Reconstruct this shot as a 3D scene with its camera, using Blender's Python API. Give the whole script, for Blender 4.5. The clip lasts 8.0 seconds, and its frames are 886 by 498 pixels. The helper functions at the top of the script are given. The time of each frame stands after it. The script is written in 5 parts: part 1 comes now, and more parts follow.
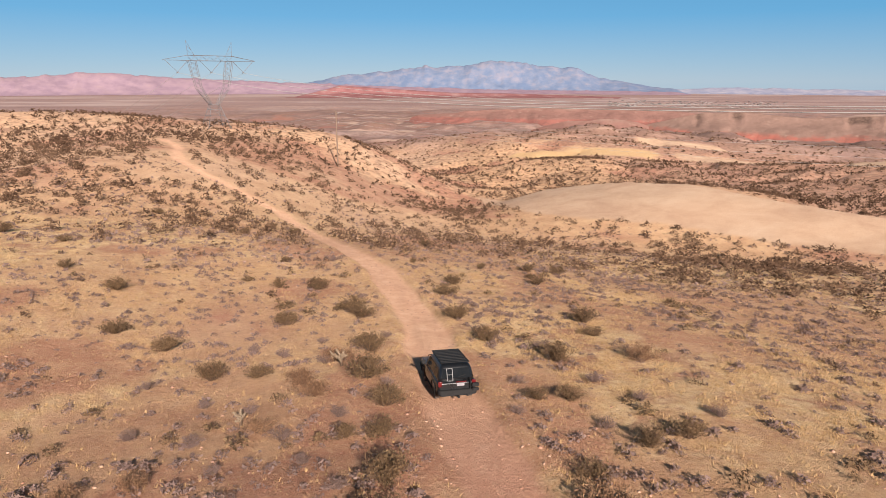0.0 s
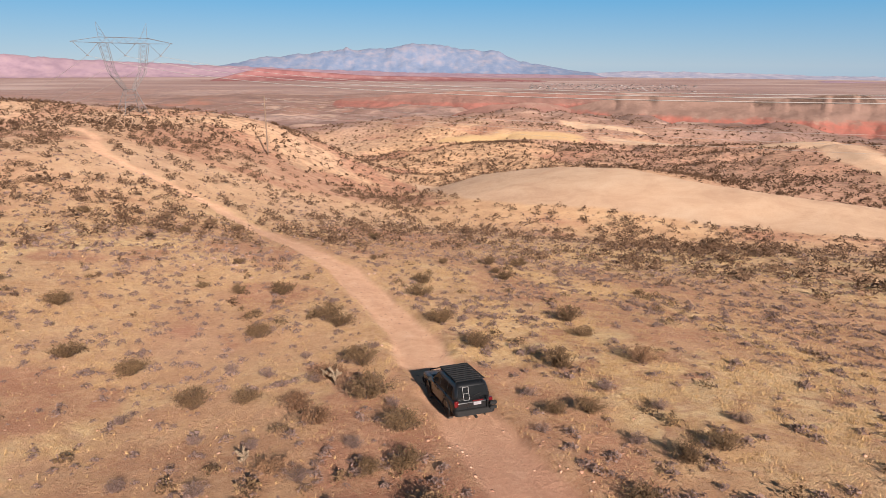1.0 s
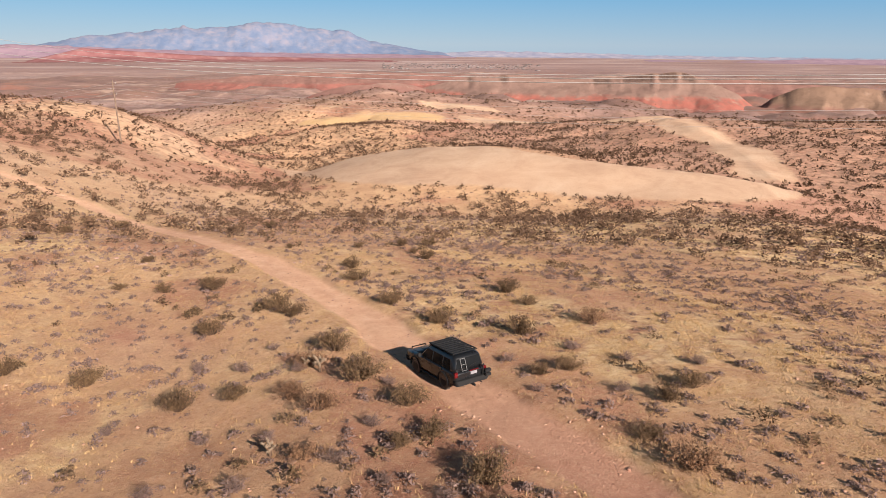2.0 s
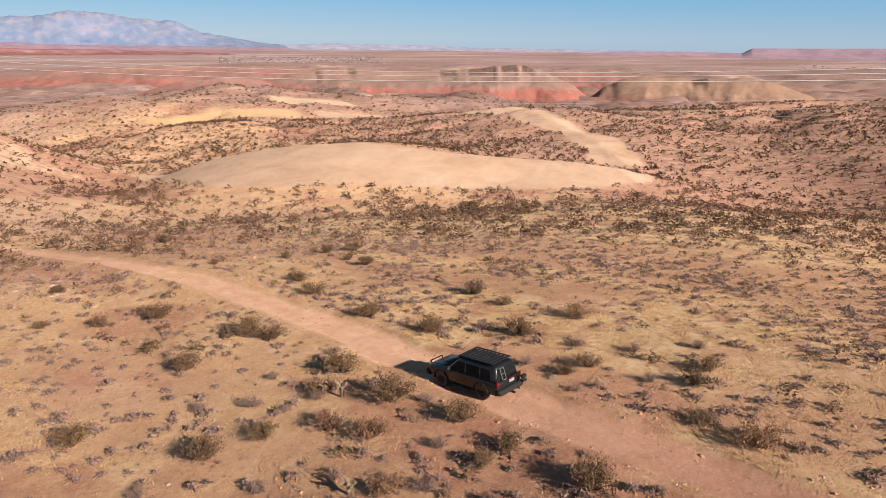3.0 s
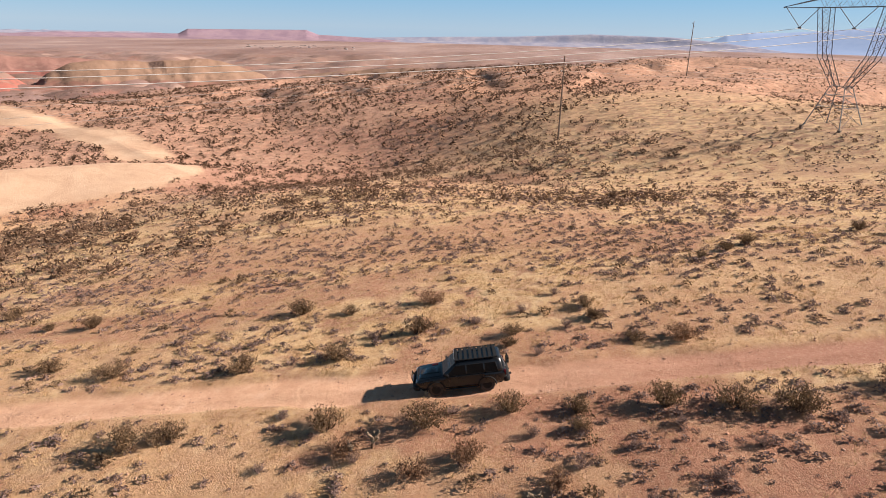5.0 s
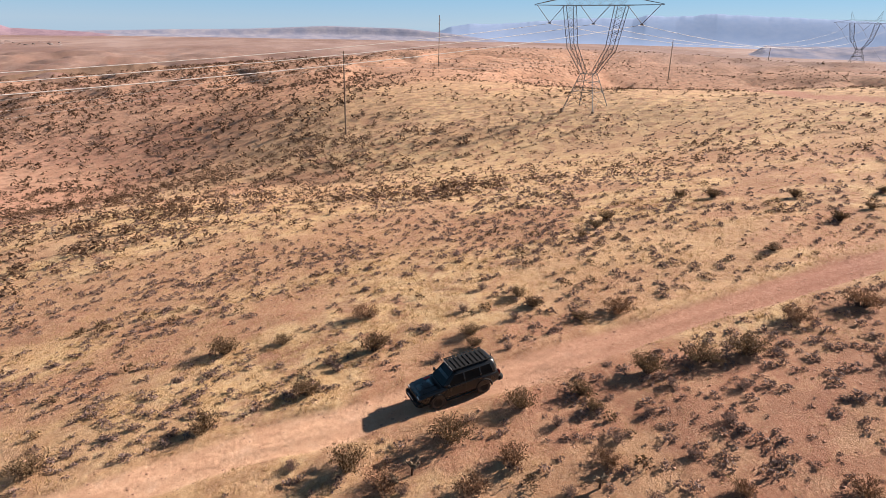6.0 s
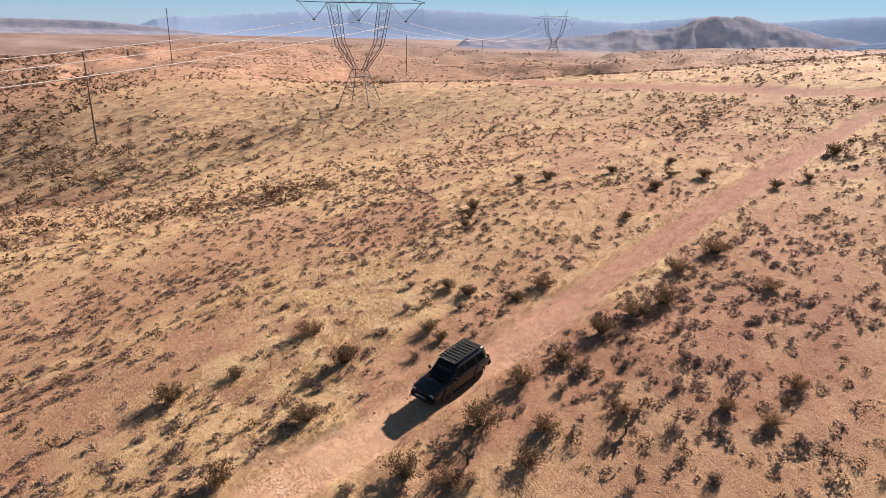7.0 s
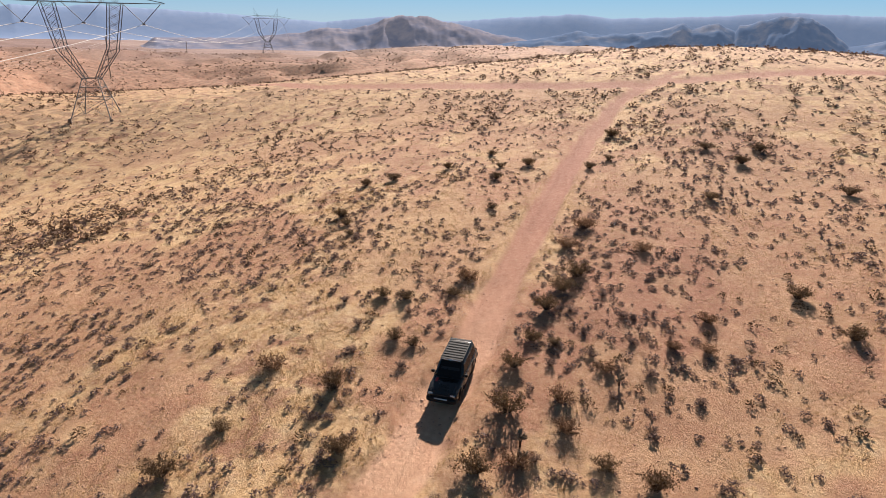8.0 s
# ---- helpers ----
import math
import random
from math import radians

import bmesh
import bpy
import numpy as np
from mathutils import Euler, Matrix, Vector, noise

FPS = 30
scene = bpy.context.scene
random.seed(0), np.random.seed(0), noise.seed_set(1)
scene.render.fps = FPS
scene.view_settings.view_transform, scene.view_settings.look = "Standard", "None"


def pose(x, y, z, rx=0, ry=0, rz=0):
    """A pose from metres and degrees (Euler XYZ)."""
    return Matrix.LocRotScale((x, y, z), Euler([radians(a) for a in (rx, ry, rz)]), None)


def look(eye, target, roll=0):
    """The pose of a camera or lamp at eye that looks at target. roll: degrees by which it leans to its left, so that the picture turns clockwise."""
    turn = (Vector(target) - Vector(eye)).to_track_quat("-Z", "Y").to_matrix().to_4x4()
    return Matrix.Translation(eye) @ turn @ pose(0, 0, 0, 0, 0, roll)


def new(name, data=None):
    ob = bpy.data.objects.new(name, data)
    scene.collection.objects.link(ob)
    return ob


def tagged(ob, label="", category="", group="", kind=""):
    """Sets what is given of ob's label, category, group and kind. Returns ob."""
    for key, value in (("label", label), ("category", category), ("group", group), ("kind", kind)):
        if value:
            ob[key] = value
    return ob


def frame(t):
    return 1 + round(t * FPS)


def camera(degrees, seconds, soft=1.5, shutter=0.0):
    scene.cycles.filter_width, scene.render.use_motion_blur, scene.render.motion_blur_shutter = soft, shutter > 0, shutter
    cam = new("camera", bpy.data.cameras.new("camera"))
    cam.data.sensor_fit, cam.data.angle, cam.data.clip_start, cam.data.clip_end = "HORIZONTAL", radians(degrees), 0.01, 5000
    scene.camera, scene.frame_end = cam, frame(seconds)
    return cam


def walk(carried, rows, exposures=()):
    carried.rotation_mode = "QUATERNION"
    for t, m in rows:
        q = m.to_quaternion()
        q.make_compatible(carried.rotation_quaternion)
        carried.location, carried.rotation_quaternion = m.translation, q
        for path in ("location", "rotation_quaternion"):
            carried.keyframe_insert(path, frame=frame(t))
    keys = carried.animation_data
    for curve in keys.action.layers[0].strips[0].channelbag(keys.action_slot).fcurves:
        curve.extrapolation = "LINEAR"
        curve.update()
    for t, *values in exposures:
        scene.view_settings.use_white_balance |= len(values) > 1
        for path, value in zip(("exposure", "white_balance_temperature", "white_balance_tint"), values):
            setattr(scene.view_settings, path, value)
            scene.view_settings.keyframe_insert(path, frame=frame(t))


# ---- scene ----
cam = camera(69.5, 8.0, soft=0.9)
PATH = [
    (0, (-2.758, 14.629, 12.072), (-2.776, 16.563, 11.562), 0.1),
    (0.5, (-4.196, 15.191, 12.230), (-4.112, 17.121, 11.712), 0.1),
    (1, (-5.965, 16.728, 12.615), (-5.755, 18.637, 12.058), 0.3),
    (1.5, (-8.310, 17.075, 12.814), (-7.900, 18.937, 12.208), 0.4),
    (2, (-11.193, 16.470, 13.022), (-10.567, 18.268, 12.412), 0.4),
    (2.2, (-12.396, 16.611, 13.092), (-11.685, 18.378, 12.483), 0.5),
    (3.3, (-19.773, 21.702, 13.928), (-18.564, 23.162, 13.289), 0.6),
    (3.5, (-21.441, 22.895, 14.041), (-20.089, 24.220, 13.395), 0.6),
    (4, (-25.114, 26.690, 14.366), (-23.497, 27.673, 13.720), 0.8),
    (4.2, (-26.143, 28.418, 14.458), (-24.464, 29.291, 13.810), 0.9),
    (5.3, (-29.357, 39.020, 15.189), (-27.468, 39.137, 14.540), 1.0),
    (5.4, (-29.406, 39.997, 15.246), (-27.514, 40.029, 14.599), 0.8),
    (5.5, (-29.314, 40.988, 15.305), (-27.421, 40.952, 14.658), 1.0),
    (6, (-28.693, 45.980, 15.611), (-26.841, 45.612, 14.952), 1.3),
    (6.5, (-27.570, 51.462, 15.887), (-25.832, 50.728, 15.224), 1.4),
    (6.8, (-26.509, 54.701, 16.079), (-24.880, 53.747, 15.421), 1.4),
    (7, (-25.518, 56.821, 16.197), (-23.973, 55.736, 15.537), 1.5),
    (7.5, (-21.953, 61.968, 16.446), (-20.676, 60.572, 15.797), 1.5),
    (8, (-16.830, 66.455, 16.741), (-15.902, 64.804, 16.097), 1.4),
]
walk(cam, [(t, look(eye, target, roll)) for t, eye, target, roll in PATH],
     exposures=[(0.0, 1.21), (2.0, 1.25), (4.0, 1.36), (5.5, 1.44), (6.5, 1.42), (8.0, 1.3)])

# ---- sky and sun ----
SUN_TO = Vector((0.27, -0.96, 0.0)).normalized()      # towards the sun, on the map
SUN_UP = radians(27.5)
world = bpy.data.worlds.new("sky")
scene.world = world
world.use_nodes = True
wn = world.node_tree
wn.nodes.clear()
sky = wn.nodes.new("ShaderNodeTexSky")
sky.sky_type = "NISHITA"
sky.sun_disc = False
sky.sun_elevation = SUN_UP
sky.sun_rotation = math.atan2(SUN_TO.x, SUN_TO.y)
sky.altitude = 1500.0
sky.air_density, sky.dust_density, sky.ozone_density = 1.0, 0.0, 1.6
bg = wn.nodes.new("ShaderNodeBackground")
bg.inputs["Strength"].default_value = 0.027
wout = wn.nodes.new("ShaderNodeOutputWorld")
clear = wn.nodes.new("ShaderNodeMix")
clear.data_type = "RGBA"
clear.inputs[0].default_value = 0.7
up = wn.nodes.new("ShaderNodeSeparateXYZ")
where = wn.nodes.new("ShaderNodeTexCoord")
wn.links.new(where.outputs["Generated"], up.inputs[0])
deep = wn.nodes.new("ShaderNodeValToRGB")      # the clear blue of dry desert air, deeper towards the zenith
deep.color_ramp.elements[0].position, deep.color_ramp.elements[0].color = 0.0, (0.45, 0.70, 1.0, 1.0)
hazy = deep.color_ramp.elements.new(0.09)
hazy.color = (0.12, 0.56, 1.05, 1.0)
deep.color_ramp.elements[2].position, deep.color_ramp.elements[2].color = 0.55, (0.085, 0.125, 0.19, 1.0)
wn.links.new(up.outputs[2], deep.inputs[0])
bright = wn.nodes.new("ShaderNodeVectorMath")
bright.operation = "SCALE"
bright.inputs["Scale"].default_value = 12.0
wn.links.new(deep.outputs[0], bright.inputs[0])
wn.links.new(bright.outputs[0], clear.inputs[7])
wn.links.new(sky.outputs[0], clear.inputs[6])
wn.links.new(clear.outputs[2], bg.inputs[0])
wn.links.new(bg.outputs[0], wout.inputs[0])

sun_data = bpy.data.lights.new("sun", "SUN")
sun_data.energy, sun_data.angle, sun_data.color = 5.4, radians(0.53), (1.0, 0.87, 0.785)
sun = new("sun", sun_data)
sun_from = SUN_TO * math.cos(SUN_UP) + Vector((0, 0, math.sin(SUN_UP)))
sun.matrix_world = look(sun_from * 100, (0, 0, 0))


# ---- materials ----
class Nodes:
    """Short hand for building one node material."""

    def __init__(self, name):
        self.mat = bpy.data.materials.new(name)
        self.mat.use_nodes = True
        self.t = self.mat.node_tree
        self.bsdf = self.t.nodes["Principled BSDF"]

    def put(self, socket, value):
        if isinstance(value, bpy.types.NodeSocket):
            self.t.links.new(value, socket)
        elif isinstance(value, (tuple, list)) and len(value) == 3 and socket.type == "RGBA":
            socket.default_value = (*value, 1.0)
        else:
            socket.default_value = value

    def node(self, kind, out=0, **inputs):
        n = self.t.nodes.new(kind)
        for key, value in inputs.items():
            self.put(n.inputs[key.replace("_", " ")], value)
        return n.outputs[out]

    def noise(self, scale, detail=6.0, rough=0.6, where=None, distort=0.0):
        n = self.t.nodes.new("ShaderNodeTexNoise")
        n.inputs["Scale"].default_value = scale
        n.inputs["Detail"].default_value = detail
        n.inputs["Roughness"].default_value = rough
        n.inputs["Distortion"].default_value = distort
        self.t.links.new(where if where else self.coords(), n.inputs["Vector"])
        return n.outputs[0]

    def coords(self):
        return self.node("ShaderNodeTexCoord", 3)

    def ramp(self, fac, *stops):
        n = self.t.nodes.new("ShaderNodeValToRGB")
        self.put(n.inputs[0], fac)
        e = n.color_ramp.elements
        while len(e) < len(stops):
            e.new(0.5)
        for k, (at, colour) in zip(e, stops):
            k.position = at
            k.color = (*colour, 1.0) if isinstance(colour, tuple) else (colour, colour, colour, 1.0)
        return n.outputs[0]

    def mix(self, fac, a, b, how="MIX"):
        n = self.t.nodes.new("ShaderNodeMix")
        n.data_type, n.blend_type = "RGBA", how
        self.put(n.inputs[0], fac)
        self.put(n.inputs[6], a)
        self.put(n.inputs[7], b)
        return n.outputs[2]

    def maths(self, how, a, b=0.0):
        n = self.t.nodes.new("ShaderNodeMath")
        n.operation = how
        n.use_clamp = True
        self.put(n.inputs[0], a)
        self.put(n.inputs[1], b)
        return n.outputs[0]

    def mask(self, name):
        n = self.t.nodes.new("ShaderNodeAttribute")
        n.attribute_name = name
        return n.outputs["Fac"]

    def bump(self, height, strength, distance):
        return self.node("ShaderNodeBump", Height=height, Strength=strength, Distance=distance)

    def done(self, colour, rough=0.9, normal=None, metal=0.0, **more):
        self.put(self.bsdf.inputs["Base Color"], colour)
        self.put(self.bsdf.inputs["Roughness"], rough)
        self.put(self.bsdf.inputs["Metallic"], metal)
        if normal:
            self.put(self.bsdf.inputs["Normal"], normal)
        for key, value in more.items():
            self.put(self.bsdf.inputs[key.replace("_", " ")], value)
        return self.mat


def ground_material():
    n = Nodes("desert_ground")
    big = n.noise(0.02, 5, 0.55)
    mid = n.noise(0.22, 6, 0.65)
    fine = n.noise(2.6, 6, 0.7)
    grit = n.noise(14.0, 4, 0.7)
    tan = n.ramp(mid, (0.3, (0.36, 0.20, 0.115)), (0.5, (0.49, 0.30, 0.17)), (0.72, (0.60, 0.41, 0.245)))
    straw = n.ramp(fine, (0.34, (0.42, 0.25, 0.115)), (0.5, (0.59, 0.39, 0.19)), (0.66, (0.70, 0.51, 0.29)))
    red = n.ramp(mid, (0.3, (0.25, 0.095, 0.062)), (0.7, (0.39, 0.18, 0.118)))
    soil = n.mix(n.maths("MULTIPLY", n.mask("red"), n.ramp(n.noise(0.42, 8, 0.75), (0.38, 0.45), (0.52, 1.0))), tan, red)
    grassy = n.maths("MULTIPLY", n.mask("grass"), n.ramp(n.noise(0.7, 6, 0.7), (0.28, 0.0), (0.44, 1.0)))
    soil = n.mix(grassy, soil, straw)
    tuft = n.ramp(n.noise(0.55, 9, 0.72, None, 0.6), (0.42, 0.0), (0.50, 0.35), (0.57, 1.0))
    soil = n.mix(n.maths("MULTIPLY", n.maths("MULTIPLY", n.mask("grass"), tuft), 0.75), soil, n.ramp(fine, (0.3, (0.52, 0.345, 0.17)), (0.7, (0.74, 0.565, 0.345))))
    worn = n.ramp(n.noise(0.30, 9, 0.74, None, 0.8), (0.395, 0.85), (0.465, 0.4), (0.525, 0.0))
    soil = n.mix(n.maths("MULTIPLY", n.mask("grass"), worn), soil, n.ramp(fine, (0.3, (0.24, 0.105, 0.068)), (0.7, (0.37, 0.185, 0.12))))
    # dark patches: litter, and the shadows among dead grass put into the colour
    litter_shade = n.maths("MULTIPLY", n.ramp(n.noise(1.3, 7, 0.75), (0.5, 0.0), (0.62, 1.0)), 0.25)
    soil = n.mix(litter_shade, soil, (0.235, 0.125, 0.078))
    soil = n.mix(n.maths("MULTIPLY", n.ramp(n.noise(6.0, 5, 0.75), (0.54, 0.0), (0.66, 1.0)), 0.3), soil, (0.24, 0.13, 0.09))
    bare = n.ramp(n.noise(0.09, 9, 0.7, None, 0.7), (0.3, (0.36, 0.225, 0.148)), (0.5, (0.46, 0.315, 0.21)), (0.7, (0.52, 0.375, 0.26)))
    bare = n.mix(n.mask("gold"), bare, n.ramp(mid, (0.3, (0.45, 0.295, 0.14)), (0.7, (0.51, 0.345, 0.18))))
    soil = n.mix(n.maths("MULTIPLY", n.mask("pale"), 0.7), soil, n.ramp(mid, (0.3, (0.41, 0.255, 0.168)), (0.7, (0.54, 0.375, 0.26))))
    soil = n.mix(n.maths("MULTIPLY", n.mask("heath"), 0.55), soil, n.ramp(mid, (0.3, (0.25, 0.135, 0.10)), (0.7, (0.40, 0.25, 0.19))))
    soil = n.mix(n.mask("bare"), soil, bare)
    track = n.ramp(n.noise(0.8, 6, 0.7), (0.3, (0.55, 0.315, 0.195)), (0.55, (0.66, 0.405, 0.26)), (0.75, (0.73, 0.49, 0.34)))
    # behind the car the track's backlit dark red is painted in, with red soil
    track = n.mix(n.mask("backlit_red"), track, n.ramp(fine, (0.3, (0.29, 0.125, 0.085)), (0.7, (0.42, 0.21, 0.145))))
    soil = n.mix(n.mask("road"), soil, track)
    clod = n.noise(4.6, 9, 0.82)
    soil = n.mix(n.maths("MULTIPLY", n.ramp(clod, (0.34, 0.7), (0.46, 0.0)), n.maths("SUBTRACT", 1.0, n.maths("MULTIPLY", n.mask("road"), 0.6))), soil, (0.17, 0.085, 0.055))
    soil = n.mix(n.ramp(clod, (0.54, 0.0), (0.68, 0.45)), soil, (0.72, 0.53, 0.35))
    dots = n.t.nodes.new("ShaderNodeTexVoronoi")
    dots.voronoi_dimensions = "2D"
    dots.inputs["Scale"].default_value = 0.36
    n.t.links.new(n.coords(), dots.inputs["Vector"])
    cover = n.ramp(n.noise(0.03, 5, 0.6), (0.34, 0.20), (0.60, 0.52))
    dot = n.node("ShaderNodeMapRange", Value=n.maths("SUBTRACT", cover, dots.outputs["Distance"]), From_Min=0.0, From_Max=0.06)
    soil = n.mix(n.maths("MULTIPLY", n.maths("MULTIPLY", dot, n.mask("scrub")), 0.4), soil, n.ramp(n.noise(0.9, 3), (0.35, (0.075, 0.052, 0.04)), (0.65, (0.135, 0.092, 0.07))))
    flats = n.node("ShaderNodeVectorMath", Vector=n.coords())
    flats.node.operation = "MULTIPLY"
    flats.node.inputs[1].default_value = (0.35, 1.0, 1.0)
    plain = n.ramp(n.noise(0.007, 8, 0.62, flats, 0.8), (0.34, (0.11, 0.066, 0.06)), (0.45, (0.16, 0.096, 0.085)), (0.54, (0.20, 0.127, 0.112)), (0.64, (0.26, 0.18, 0.158)), (0.72, (0.40, 0.315, 0.28)))
    plain = n.mix(n.ramp(n.noise(0.05, 8, 0.78), (0.46, 0.0), (0.56, 0.75)), plain, (0.115, 0.075, 0.062))
    # far flats: distance haze painted into the soil colour, with pale strips
    plain = n.mix(n.maths("MULTIPLY", n.mask("hazed_flats"), 0.6), plain, n.ramp(n.noise(0.004, 6, 0.6, flats), (0.38, (0.20, 0.13, 0.126)), (0.52, (0.26, 0.185, 0.175)), (0.62, (0.40, 0.32, 0.30))))
    clay = n.noise(0.016, 8, 0.66, flats, 0.5)
    plain = n.mix(n.maths("MULTIPLY", n.ramp(clay, (0.56, 0.0), (0.62, 0.75)), n.maths("SUBTRACT", 1.0, n.mask("hazed_flats"))), plain, (0.37, 0.265, 0.21))
    plain = n.mix(n.maths("MULTIPLY", n.ramp(clay, (0.38, 0.7), (0.44, 0.0)), n.maths("SUBTRACT", 1.0, n.mask("hazed_flats"))), plain, (0.24, 0.10, 0.075))
    plain = n.mix(n.maths("MULTIPLY", n.mask("moor"), n.ramp(n.noise(0.012, 8, 0.7, flats), (0.36, 0.85), (0.58, 0.35))), plain, n.ramp(n.noise(0.004, 5, 0.6, flats), (0.4, (0.115, 0.07, 0.06)), (0.62, (0.20, 0.135, 0.115))))
    soil = n.mix(n.mask("plain"), soil, plain)
    soil = n.mix(n.maths("MULTIPLY", n.ramp(grit, (0.52, 0.0), (0.66, 1.0)), 0.25), soil, (0.60, 0.42, 0.29))
    soil = n.mix(n.ramp(big, (0.35, 0.0), (0.7, 0.16)), soil, (0.40, 0.21, 0.12))
    h = n.mix(0.3, n.noise(3.7, 9, 0.78), grit)
    return n.done(soil, 0.95, n.bump(h, 1.0, 0.24), Specular_IOR_Level=0.15)


def plain_material(name, dark, light, scale=3.0, rough=0.8, metal=0.0, bump=0.2, far=0.01, **more):
    n = Nodes(name)
    f = n.noise(scale, 5, 0.65)
    return n.done(n.ramp(f, (0.3, dark), (0.7, light)), rough, n.bump(n.noise(scale * 6, 4), bump, far), metal, **more)


def leaf_material(name, dark, mid, light, rough=0.8, through_light=0.0):
    n = Nodes(name)
    isl = n.node("ShaderNodeNewGeometry", 8)
    obj = n.node("ShaderNodeObjectInfo", 5)
    f = n.maths("ADD", n.maths("MULTIPLY", isl, 0.7), n.maths("MULTIPLY", obj, 0.3))
    c = n.ramp(f, (0.0, dark), (0.5, mid), (1.0, light))
    n.done(c, rough, Specular_IOR_Level=0.2)
    if through_light:
        thin = n.t.nodes.new("ShaderNodeBsdfTranslucent")
        both = n.t.nodes.new("ShaderNodeMixShader")
        n.put(thin.inputs["Color"], c)
        both.inputs[0].default_value = through_light
        n.t.links.new(n.bsdf.outputs[0], both.inputs[1])
        n.t.links.new(thin.outputs[0], both.inputs[2])
        n.t.links.new(both.outputs[0], n.t.nodes["Material Output"].inputs[0])
    return n.mat


GROUND = ground_material()
LEAF = leaf_material("creosote_leaf", (0.06, 0.036, 0.02), (0.12, 0.073, 0.038), (0.21, 0.135, 0.07), 0.8, 0.25)
SCRUB = leaf_material("brown_scrub", (0.058, 0.032, 0.019), (0.105, 0.06, 0.036), (0.175, 0.108, 0.066), 0.8, 0.25)
TWIG = leaf_material("dry_twig", (0.05, 0.03, 0.02), (0.09, 0.055, 0.036), (0.15, 0.10, 0.065))
SHRUB = leaf_material("grey_shrub", (0.115, 0.075, 0.062), (0.185, 0.122, 0.103), (0.27, 0.185, 0.157), 0.8, 0.25)
RUSTY = leaf_material("rusty_twigs", (0.10, 0.052, 0.03), (0.185, 0.10, 0.055), (0.29, 0.175, 0.10), 0.8, 0.25)
STRAW = leaf_material("dry_grass", (0.34, 0.21, 0.095), (0.44, 0.285, 0.135), (0.54, 0.375, 0.19), 0.8, 0.3)
STONE = leaf_material("desert_stone", (0.24, 0.12, 0.08), (0.36, 0.20, 0.135), (0.46, 0.30, 0.215))
STEEL = plain_material("weathered_steel", (0.09, 0.085, 0.088), (0.15, 0.145, 0.148), 2.0, 0.7, 0.1)
WIRE = plain_material("aluminium_wire", (0.33, 0.31, 0.29), (0.42, 0.40, 0.375), 0.5, 0.8, 0.0)
POLE = plain_material("weathered_wood", (0.10, 0.065, 0.045), (0.20, 0.14, 0.10), 1.5, 0.9)


# ---- meshes ----
def mesh_of(name, verts, tris, material):
    """A mesh out of arrays of corners and triangles (or quads)."""
    verts, tris = np.asarray(verts, np.float32), np.asarray(tris, np.int32)
    k = tris.shape[1]
    me = bpy.data.meshes.new(name)
    me.vertices.add(len(verts))
    me.vertices.foreach_set("co", verts.ravel())
    me.loops.add(tris.size)
    me.loops.foreach_set("vertex_index", tris.ravel())
    me.polygons.add(len(tris))
    me.polygons.foreach_set("loop_start", np.arange(0, tris.size, k, dtype=np.int32))
    me.update(calc_edges=True)
    me.materials.append(material)
    return me


def smooth_by(a, lo, hi):
    t = np.clip((a - lo) / (hi - lo), 0, 1)
    return t * t * (3 - 2 * t)


def lattice(ix, iy, seed):
    h = (ix * 374761393 + iy * 668265263 + seed * 974711) & 0xFFFFFFFF
    h = ((h ^ (h >> 13)) * 1274126177) & 0xFFFFFFFF
    return ((h ^ (h >> 16)) & 0xFFFF) / 65535.0


def value_noise(x, y, seed=0):
    """Smooth noise from 0 to 1 over arrays."""
    ix, iy = np.floor(x).astype(np.int64), np.floor(y).astype(np.int64)
    fx, fy = x - ix, y - iy
    fx, fy = fx * fx * (3 - 2 * fx), fy * fy * (3 - 2 * fy)
    a, b = lattice(ix, iy, seed), lattice(ix + 1, iy, seed)
    c, d = lattice(ix, iy + 1, seed), lattice(ix + 1, iy + 1, seed)
    return (a * (1 - fx) + b * fx) * (1 - fy) + (c * (1 - fx) + d * fx) * fy


def fbm(x, y, size, octaves=4, seed=0, gain=0.5):
    out, amp, tot = 0.0, 1.0, 0.0
    for k in range(octaves):
        out = out + amp * value_noise(x / size * 2 ** k, y / size * 2 ** k, seed + k)
        tot += amp
        amp *= gain
    return out / tot


# ---- the lie of the land ----
CAR = (-2.83, 40.08)      # where the car stands on the track
# the land is stretched round the car along the track to fit the camera's view: by compass bearing, how many metres
BEARING = [-180, -95, -75, -50, -25, 0, 25, 50, 75, 100, 120, 180]
DRAWN = [0.0, -17.9, -16.5, -14.5, -11.3, -5.3, -1.0, 4.8, 8.1, 10.3, 12.9, 0.0]


def stretched(x, y):
    """How far the land at a place is stretched to fit the view: along x, along y and upwards."""
    dx, dy = x - CAR[0], y - CAR[1]
    s = np.interp(np.degrees(np.arctan2(dy, dx)), BEARING, DRAWN) * smooth_by(np.hypot(dx, dy), 2.0, 42.0)
    return -0.195 * s, s, -0.115 * s


def placed(x, y):
    """Where a spot of the unstretched land comes to lie."""
    px, py = x, y
    for _ in range(40):
        ox, oy, _ = stretched(px, py)
        px, py = x + ox, y + oy
    return float(px), float(py)


VALLEY = -60.0
HILLS = []


def hill(x, y, height, length, width, turn):
    """A rounded hill (or, with a minus, a hollow): its middle, height, half length and half width, and the way its length runs."""
    HILLS.append((x, y, height, length, width, radians(turn)))


